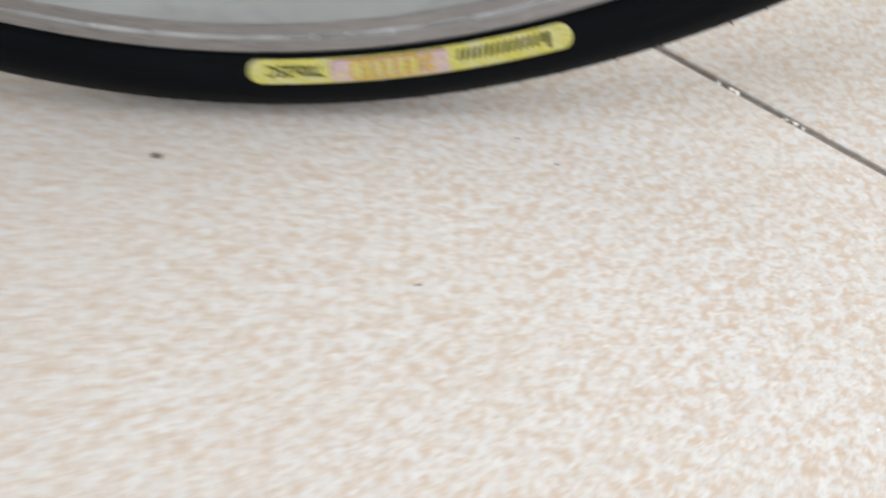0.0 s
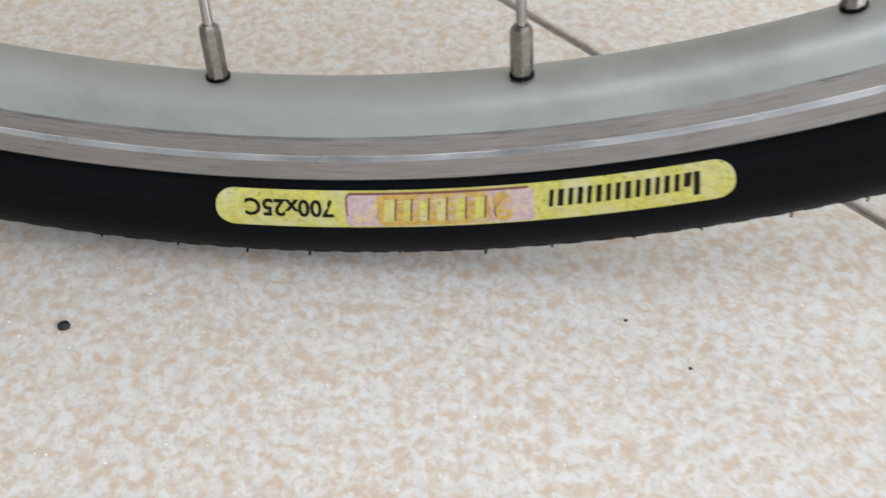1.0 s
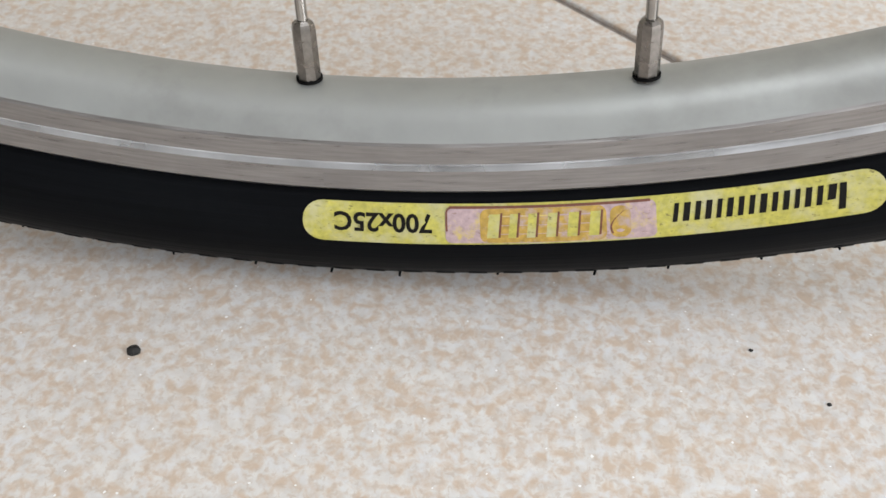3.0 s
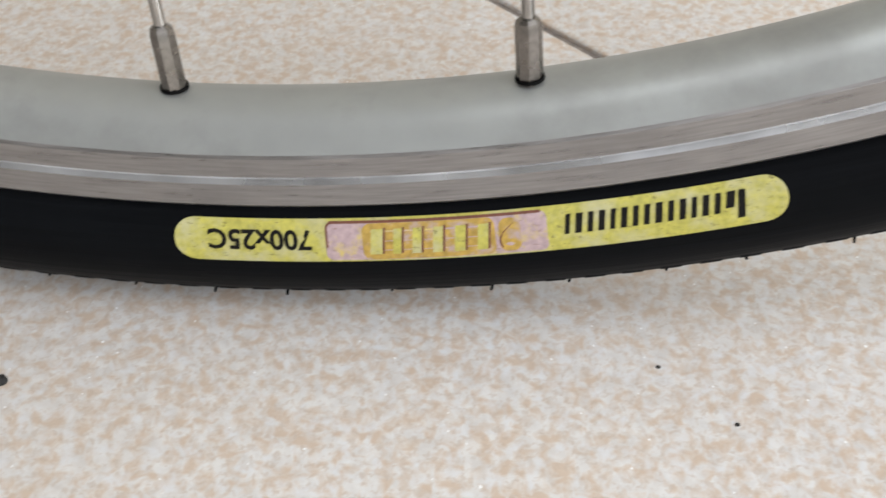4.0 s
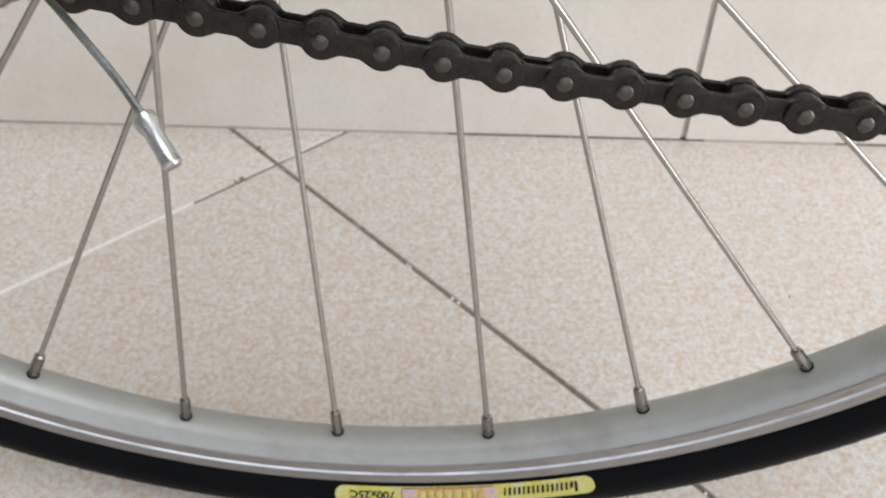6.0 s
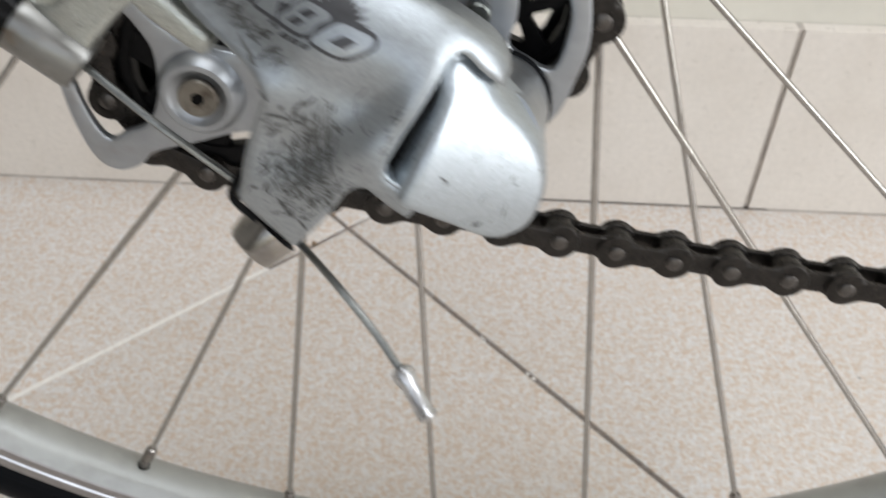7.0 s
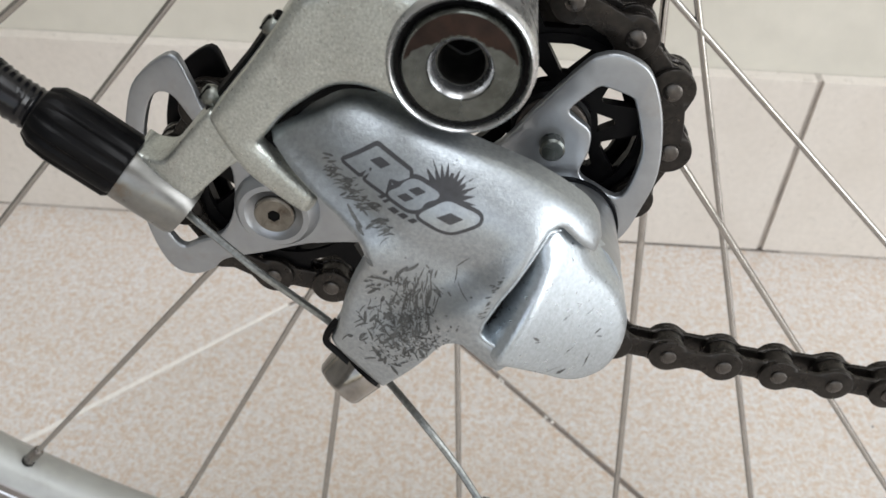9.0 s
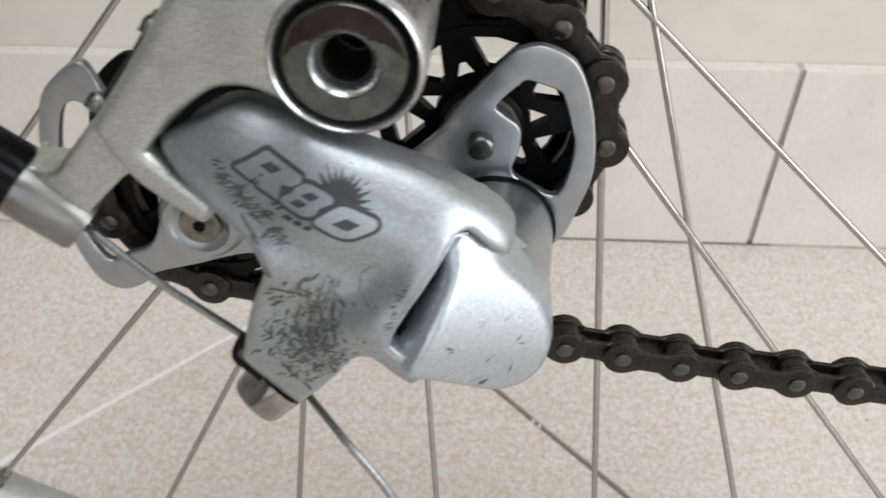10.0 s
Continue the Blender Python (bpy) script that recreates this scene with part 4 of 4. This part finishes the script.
def build_cap():
    line = smooth_line([(7.9, -48.8), (10.2, -51.6), (12.2, -56.2), (15.7, -60.8), (18.1, -64.8), (19.3, -69.7), (18.6, -74.6), (16.7, -78.1), (13.4, -79.5), (10.2, -78.4), (5.8, -73.9), (2.6, -70.7), (-0.2, -67.9), (-2.9, -65.6), (-3.6, -64.0), (-2.3, -61.2), (0.3, -57.6), (1.8, -54.6), (3.4, -51.4), (5.6, -48.6)], 4)
    cap = part("knuckle_cap", mesh_of("knuckle_cap", *casting(dense(line, 0.6), cap_front, 9.0, 1.3, step=0.8), CAPPAINT, 60), bicycle, "smooth silver rounded knuckle cap", UP)
    verts, faces = [], []
    rnd = random.Random(8)
    for x, z, a_, l, w_ in ((9.4, -74.4, 0.5, 1.5, 0.42), (4.7, -64.3, -0.9, 1.5, 0.20), (5.0, -65.1, -0.4, 0.9, 0.13), (13.3, -73.0, 1.35, 2.6, 0.13), (14.3, -67.6, 0.6, 1.0, 0.16), (14.7, -68.8, -0.5, 1.1, 0.12), (9.1, -62.7, 0.5, 1.6, 0.06), (10.2, -69.4, 0.7, 2.0, 0.06), (8.2, -73.0, 0.2, 2.4, 0.07), (12.6, -63.4, 0.5, 1.2, 0.07)):
        k = len(verts)
        for i in range(4):
            u, hw = (i / 3 - 0.5) * l, w_ * (0.4, 1.0, 0.8, 0.3)[i] * rnd.uniform(0.7, 1.2)
            for sg in (-1, 1):
                xx, zz = x + u * math.cos(a_) - sg * hw * math.sin(a_), z + u * math.sin(a_) + sg * hw * math.cos(a_)
                verts.append((xx, cap_front(xx, zz) - 0.04, zz))
        faces += [(k + 2 * i, k + 2 * i + 1, k + 2 * i + 3, k + 2 * i + 2) for i in range(3)]
    tagged(part("scuff", mesh_of("scuff", verts, faces, SCRATCH), cap), kind="stuff")
    v, f = tube([(10.2, -60.6, -76.2), (10.2, -66, -75.0), (9.0, -82, -69.5), (8.4, -93, -66)], [10.4, 10.4, 10.3, 9.5], 40)
    knuckle = part("knuckle", mesh_of("knuckle", v, f, CAGE, 50), bicycle, "grey alloy lower pivot knuckle", UP)
    part("seal_ring", mesh_of("seal_ring", *lathe([(10.3, -63.0), (11.1, -62.8), (11.1, -61.8), (10.3, -61.6)], 48, (10.2, 0, -75.8)), RUBBER), knuckle, "black seal ring")


build_cap()

RING = (-8.7, -28.2)


def build_bracket():
    line = smooth_line([(-29.4, -21.0), (-35.7, -29.9), (-42.5, -38.4)], 5, False)
    low = smooth_line([(-43.3, -39.9), (-41.3, -44.2), (-38.8, -48.0), (-35.4, -50.9), (-32.2, -53.3), (-30.5, -54.0), (-29.2, -52.9), (-28.7, -51.2), (-29.8, -49.7), (-33.3, -46.2)], 4, False)
    arch = smooth_line([(-36.5, -43.0), (-35.3, -41.7), (-32.7, -38.5), (-29.3, -35.7), (-26.9, -34.0), (-24.6, -33.0), (-21.5, -32.8), (-18.5, -33.7), (-13.5, -36.4)], 4, False)
    ring_arc = [(RING[0] + 9.2 * math.cos(a), RING[1] + 9.2 * math.sin(a)) for a in np.linspace(radians(-95), radians(120), 22)]
    back = [(-20, -17.5)]
    def front(x, z):
        near = math.hypot(x - RING[0], z - RING[1])
        return -94.6 + 0.001 * max(0.0, -10 - x) ** 2 - 0.6 * ease((19.0 - near) / 9.0)
    bracket = part("derailleur_bracket", mesh_of("derailleur_bracket", *casting(dense(np.concatenate([line, low, arch, ring_arc, back]), 0.8), front, 16.0, 1.5, [circle(*RING, 7.0, 30)], step=1.1), ALLOY, 50),
                   bicycle, "cast grey alloy mounting bracket of the derailleur", UP @ pose(0.00043, -0.0026, 0.0014))
    part("ring", mesh_of("ring", *lathe([(8.5, -95.2), (8.65, -96.1), (9.0, -96.4), (9.45, -96.0), (9.65, -95.0), (9.65, -63), (8.5, -63)], 72, (RING[0], 0, RING[1])), CRIMP), bracket, "bright worn rim of the pivot barrel")
    part("seal", mesh_of("seal", *lathe([(7.7, -95.2), (8.5, -95.4), (8.5, -78), (7.7, -78)], 56, (RING[0], 0, RING[1])), PLASTIC), bracket)
    part("mounting_bolt", mesh_of("mounting_bolt", *lathe([(4.05, -96.4), (4.3, -96.7), (7.3, -96.5), (7.75, -95.9), (7.75, -80), (4.05, -80)], 48, (RING[0], 0, RING[1])), ZINC), bracket, "hollow zinc mounting bolt with a dark brown arc")
    part("bevel", mesh_of("bevel", *lathe([(3.25, -94.2), (3.35, -95.2), (3.7, -96.3), (4.1, -96.75), (4.25, -96.4), (4.25, -90), (3.25, -90)], 40, (RING[0], 0, RING[1] + 0.1)), CRIMP), bracket, "bright worn bevel of the socket")
    part("bolt_bore", mesh_of("bolt_bore", *lathe([(3.1, -94.6), (3.4, -94.6), (3.4, -84), (2.9, -83.5), (2.9, -86.5), (3.05, -87.5)], 36, (RING[0], 0, RING[1])), SOCKET), bracket, "dull round bore of the hollow bolt")
    part("bolt_socket", mesh_of("bolt_socket", *lathe([(2.75, -86.0), (3.2, -86.0), (3.2, -78), (0.0, -77), (0, -80.0), (2.6, -80.5)], 6, (RING[0], 0, RING[1])), SOCKET), bracket)
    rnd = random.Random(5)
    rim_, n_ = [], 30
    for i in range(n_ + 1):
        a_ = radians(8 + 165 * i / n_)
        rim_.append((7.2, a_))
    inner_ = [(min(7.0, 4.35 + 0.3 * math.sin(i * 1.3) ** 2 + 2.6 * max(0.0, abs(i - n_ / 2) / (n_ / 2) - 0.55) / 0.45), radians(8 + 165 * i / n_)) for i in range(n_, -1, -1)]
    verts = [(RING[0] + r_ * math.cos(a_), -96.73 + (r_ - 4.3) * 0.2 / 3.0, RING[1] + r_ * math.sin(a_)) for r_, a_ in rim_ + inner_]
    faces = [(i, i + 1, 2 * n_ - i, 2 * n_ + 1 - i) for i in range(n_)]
    part("brown_arc", mesh_of("brown_arc", verts, faces, DARKBROWN), bracket, "dark brown arc on the bolt's upper half")
    # black tube in place of the shade between bracket and link
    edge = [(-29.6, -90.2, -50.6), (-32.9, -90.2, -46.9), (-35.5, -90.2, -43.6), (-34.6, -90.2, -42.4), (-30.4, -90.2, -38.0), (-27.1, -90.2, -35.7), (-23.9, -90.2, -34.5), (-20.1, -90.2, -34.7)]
    part("gap_shade", mesh_of("gap_shade", *tube([Vector(p) for p in smooth_line(edge, 4, False)], [0.4] + [0.8] * 11 + [0.6] * 17, 8), DARK), bracket, "black tube in place of the shade round the pivot")
    # boss that carries the cable adjuster
    part("adjuster_boss", mesh_of("adjuster_boss", *tube([(-50.6, -88, -58.9), (-51.4, -88, -58.2), (-58.6, -88, -52.6), (-60.2, -88, -51.4)], [4.5, 4.9, 4.9, 4.6], 32), BRASS), bracket, "stained silver adjuster boss")
    part("collar", mesh_of("collar", *tube([(-59.5, -88, -51.9), (-60.6, -88, -51.1)], [4.95, 4.8], 32), STAIN), bracket, "brown grime at the adjuster joint")
    web = smooth_line([(-43.6, -40.2), (-44.9, -40.9), (-46.4, -42.5), (-48.4, -44.8), (-50.3, -47.1), (-52.0, -48.7), (-54.9, -48.9), (-56.5, -48.4), (-57.4, -50.4), (-55.5, -55.0), (-53.4, -61.0), (-52.2, -60.4), (-48.2, -55.2), (-42.7, -49.7), (-40.4, -47.5), (-41.3, -42.9)], 4)
    part("adjuster_arm", mesh_of("adjuster_arm", *casting(web, lambda x, z: -90.6 + 0.05 * max(0.0, -50.0 - x) ** 2 * 0.6, 7, 0.8, step=1.0), ALLOY, 50), bracket)
    part("stop_plate", mesh_of("stop_plate", *tube([(-44.6, -88, -41.0), (-41.9, -88, -37.4), (-37.2, -88, -31.8), (-33.0, -88, -26.0)], 0.85, 6), PLASTIC), bracket, "rough dark stop plate")
    for x_, z_ in ((-44.3, -38.5), (-34.6, -27.6)):
        axis_ = Vector((-0.62, -0.5, 0.60))
        c_ = Vector((x_, -88.2, z_))
        screw = part("limit_screw", mesh_of("limit_screw", *tube([c_ - axis_ * 2.5, c_ - axis_ * 0.2, c_ + axis_ * 0.5, c_ + axis_ * 0.9], [1.5, 1.6, 1.35, 0.7], 14), SCREW), bracket)
        along_ = Vector((0.6, 0.1, 0.75)).normalized()
        part("slot", mesh_of("slot", *tube([c_ + axis_ * 0.75 - along_ * 1.15, c_ + axis_ * 0.75 + along_ * 1.15], 0.28, 6), DARK), screw)
    return bracket


bracket = build_bracket()


def build_cable():
    a, b = Vector((-59.7, -88, -51.6)), Vector((-71.2, -88, -42.8))
    d = (b - a).normalized()
    u, w = frame_along(d)
    verts, faces = [], []
    ribs, stations = 72, [(0.0, 5.1), (0.05, 5.6), (0.7, 5.6), (0.9, 5.2), (1.0, 4.2)]
    for t_, r_ in stations:
        for i in range(ribs):
            rr = r_ * (1.0 if (i % 6) not in (0, 1) or t_ in (0.0, 1.0) else 0.93)
            ang = 2 * math.pi * i / ribs
            verts.append(a + d * (t_ * (b - a).length) + (u * math.cos(ang) + w * math.sin(ang)) * rr)
    for k in range(len(stations) - 1):
        for i in range(ribs):
            j = (i + 1) % ribs
            faces.append((k * ribs + i, k * ribs + j, (k + 1) * ribs + j, (k + 1) * ribs + i))
    faces += [tuple(range(ribs)), tuple((len(stations) - 1) * ribs + i for i in range(ribs))]
    part("barrel_adjuster", mesh_of("barrel_adjuster", verts, faces, PLASTIC, 35), bicycle, "ribbed black plastic barrel adjuster", UP @ pose(0.0012, -0.0026, 0.0010))
    path = smooth_line([tuple(b - d * 1), tuple(b + d * 6), tuple(b + d * 14 + Vector((0, 2, 1))), tuple(b + d * 40 + Vector((-6, 12, 14))), tuple(b + d * 90 + Vector((-2, 22, 60)))], 14, False)
    radii = [3.35 + (0.14 if i % 2 else -0.08) for i in range(len(path))]
    part("cable_housing", mesh_of("cable_housing", *tube([Vector(p) for p in path], radii, 16), HOUSING), bicycle, "black gear cable housing", UP @ pose(0.0012, -0.0026, 0.0010))
    run = [Vector((-52, -89, -58.0)), Vector((-49.5, -92, -57.4)), Vector((-39.2, -95, -64.7)), Vector((-33.3, -95, -69.9)), Vector((-27.4, -95, -75.2)), Vector((-22.3, -95.6, -80.5)), Vector((-17.6, -98.5, -84.1)), Vector((-11.5, -104.5, -86.2)), Vector((-5.6, -107.4, -92.6)), Vector((-1.3, -110.7, -97.1))]
    part("inner_cable", mesh_of("inner_cable", *tube([Vector(p) for p in smooth_line([tuple(p) for p in run], 6, False)], 0.62, 8), CABLE), bicycle, "thin steel gear cable", UP)
    e0, e1 = Vector((-1.5, -110.5, -96.7)), Vector((3.7, -115.4, -102.6))
    part("cable_end", mesh_of("cable_end", *tube([e0, e0.lerp(e1, 0.06), e0.lerp(e1, 0.22), e0.lerp(e1, 0.36), e0.lerp(e1, 0.9), e0.lerp(e1, 0.95), e1], [0.9, 1.7, 1.85, 1.35, 1.5, 1.65, 1.3], 10), CRIMP), bicycle, "crimped aluminium cable end", UP)
    # clamp plate along the tail's edge and the bolt through it
    p0, p1 = Vector((-26.0, -101.0, -71.2)), Vector((-17.0, -101.0, -81.8))
    along = (p1 - p0).normalized()
    axis = Vector((-0.62, -0.46, -0.66))
    axis = (axis - along * axis.dot(along)).normalized()
    mid = (p0 + p1) / 2 - along * 0.3 + axis * 0.2 + Vector((-0.128, 0.703, -0.7)) * 3.0 + along * 0.8
    path = [Vector(q) for q in smooth_line([(-24.9, -101.0, -68.4), (-26.4, -101.0, -71.0), (-26.8, -101.0, -73.2), (-25.2, -101.0, -75.2), (-22.2, -101.0, -78.6), (-19.2, -101.0, -82.0)], 4, False)]
    inwards = Vector((-0.128, 0.703, -0.7))
    path = [q + axis * 0.3 - inwards * 1.9 for q in path]
    verts = []
    for i, q in enumerate(path):
        d_ = (path[min(i + 1, len(path) - 1)] - path[max(i - 1, 0)]).normalized()
        side = d_.cross(inwards).normalized() * 0.52
        verts += [q - side, q + side, q + side + inwards * 6.0, q - side + inwards * 6.0]
    faces = [(4 * i + k, 4 * i + (k + 1) % 4, 4 * i + 4 + (k + 1) % 4, 4 * i + 4 + k) for i in range(len(path) - 1) for k in range(4)]
    faces += [(0, 1, 2, 3), tuple(len(verts) - 4 + k for k in range(4))]
    part("anchor_washer", mesh_of("anchor_washer", verts, faces, PLASTIC, 30), bicycle, "black hooked anchor clamp plate", UP)
    c0 = mid + axis * 0.9
    part("anchor_bolt", mesh_of("anchor_bolt", *tube([c0, c0 + axis * 4.3, c0 + axis * 4.8, c0 + axis * 5.0], [4.9, 4.25, 3.9, 3.3], 24), BOLT, 35), bicycle, "worn steel cable anchor bolt", UP)


build_cable()


def crumb(x, y, size, seed, m=None, label="small black crumb of dirt lying on the floor tile"):
    rnd = random.Random(seed)
    bm = bmesh.new()
    bmesh.ops.create_icosphere(bm, subdivisions=2, radius=size / 1000)
    for v in bm.verts:
        v.co *= rnd.uniform(0.7, 1.15)
        v.co.z = max(v.co.z * 0.75, -0.00012 * size)
    me = bpy.data.meshes.new("crumb")
    bm.to_mesh(me)
    bm.free()
    me.materials.append(m or DARKBIT)
    ob = new("crumb", me)
    ob.location = (x / 1000, y / 1000, 0.00012 * size)
    tagged(ob, label, "dirt crumb", "crumbs on the floor")


for i, (x_, y_, r_) in enumerate(((-93.5, 180.0, 1.35), (33.3, 177.3, 0.45), (150.3, 330.8, 0.6), (21.5, 188.5, 0.4), (-6.6, 130.5, 0.55))):
    crumb(x_, y_, r_, i)
for i, (x_, y_, r_) in enumerate(((-163.0, 459.0, 1.5), (-148.0, 412.5, 1.7), (-151.5, 409.5, 1.0), (-144.0, 443.0, 1.6), (-141.0, 439.5, 1.1))):
    crumb(x_, y_, r_, 20 + i, SOIL, "brown crumb of soil caught in the floor joint")

# pieces of floor and skirting last
floor_tiles()
(ux, uy) = math.cos(ANGLES[0]), math.sin(ANGLES[0])
strip = [(CORNER[0] - ux * q + uy * w_, CORNER[1] - uy * q - ux * w_, z_) for z_ in (-1.4, 0.12) for q, w_ in ((56, -1.3), (56, 1.3), (520, 1.9), (520, -1.9))]
filler = new("grout_filler", mesh_of("grout_filler", strip, [(0, 1, 2, 3), (4, 5, 6, 7), (0, 1, 5, 4), (1, 2, 6, 5), (2, 3, 7, 6), (3, 0, 4, 7)], FILLER, 0))
filler.parent = floor
vx_, vy_ = math.cos(ANGLES[1]), math.sin(ANGLES[1])
rnd = random.Random(8)
for q in (118, 121, 152, 156, 305, 309, 312, 329, 333, 336):
    c_ = (CORNER[0] - vx_ * q, CORNER[1] - vy_ * q)
    verts = [(c_[0] + rnd.uniform(-1.4, 1.4), c_[1] + rnd.uniform(-1.4, 1.4), -1.2 + 1.15 * k_) for k_ in (0, 0, 0, 0, 1, 1, 1)]
    bm = bmesh.new()
    for v_ in verts:
        bm.verts.new([t_ * 0.001 for t_ in v_])
    bmesh.ops.convex_hull(bm, input=bm.verts)
    me = bpy.data.meshes.new("grout_chip")
    bm.to_mesh(me)
    bm.free()
    me.materials.append(FILLER)
    chip = new("grout_chip", me)
    chip.parent = floor
skirt = box(0, 496.4, 0, 8.5, 0.5, 124.5)
skirt_me = mesh_of("skirting_tile", *skirt, SKIRT, 0)
base_joint = 116.8
first = True
for i in range(-4, 4):
    x0 = base_joint + 1.8 + i * 500
    ob = new("skirting_tile", skirt_me)
    ob.location = (x0 / 1000, WALL_Y, 0)
    ob.parent = wall_back
    joint = new("joint_filler", mesh_of("joint_filler", *box(x0 - 3.6, x0, WY + 1.6, WY + 8.8, 0.5, 124.5), JOINT, 0))
    joint.parent = wall_back
for a_, b_ in ((X0 + 2, -30), (130, 210), (330, X1 - 2)):
    joint = new("joint_filler", mesh_of("joint_filler", *box(a_, b_, WY - 0.75, WY + 3.0, -1.25, 0.25), JOINT, 0))
    joint.parent = wall_back
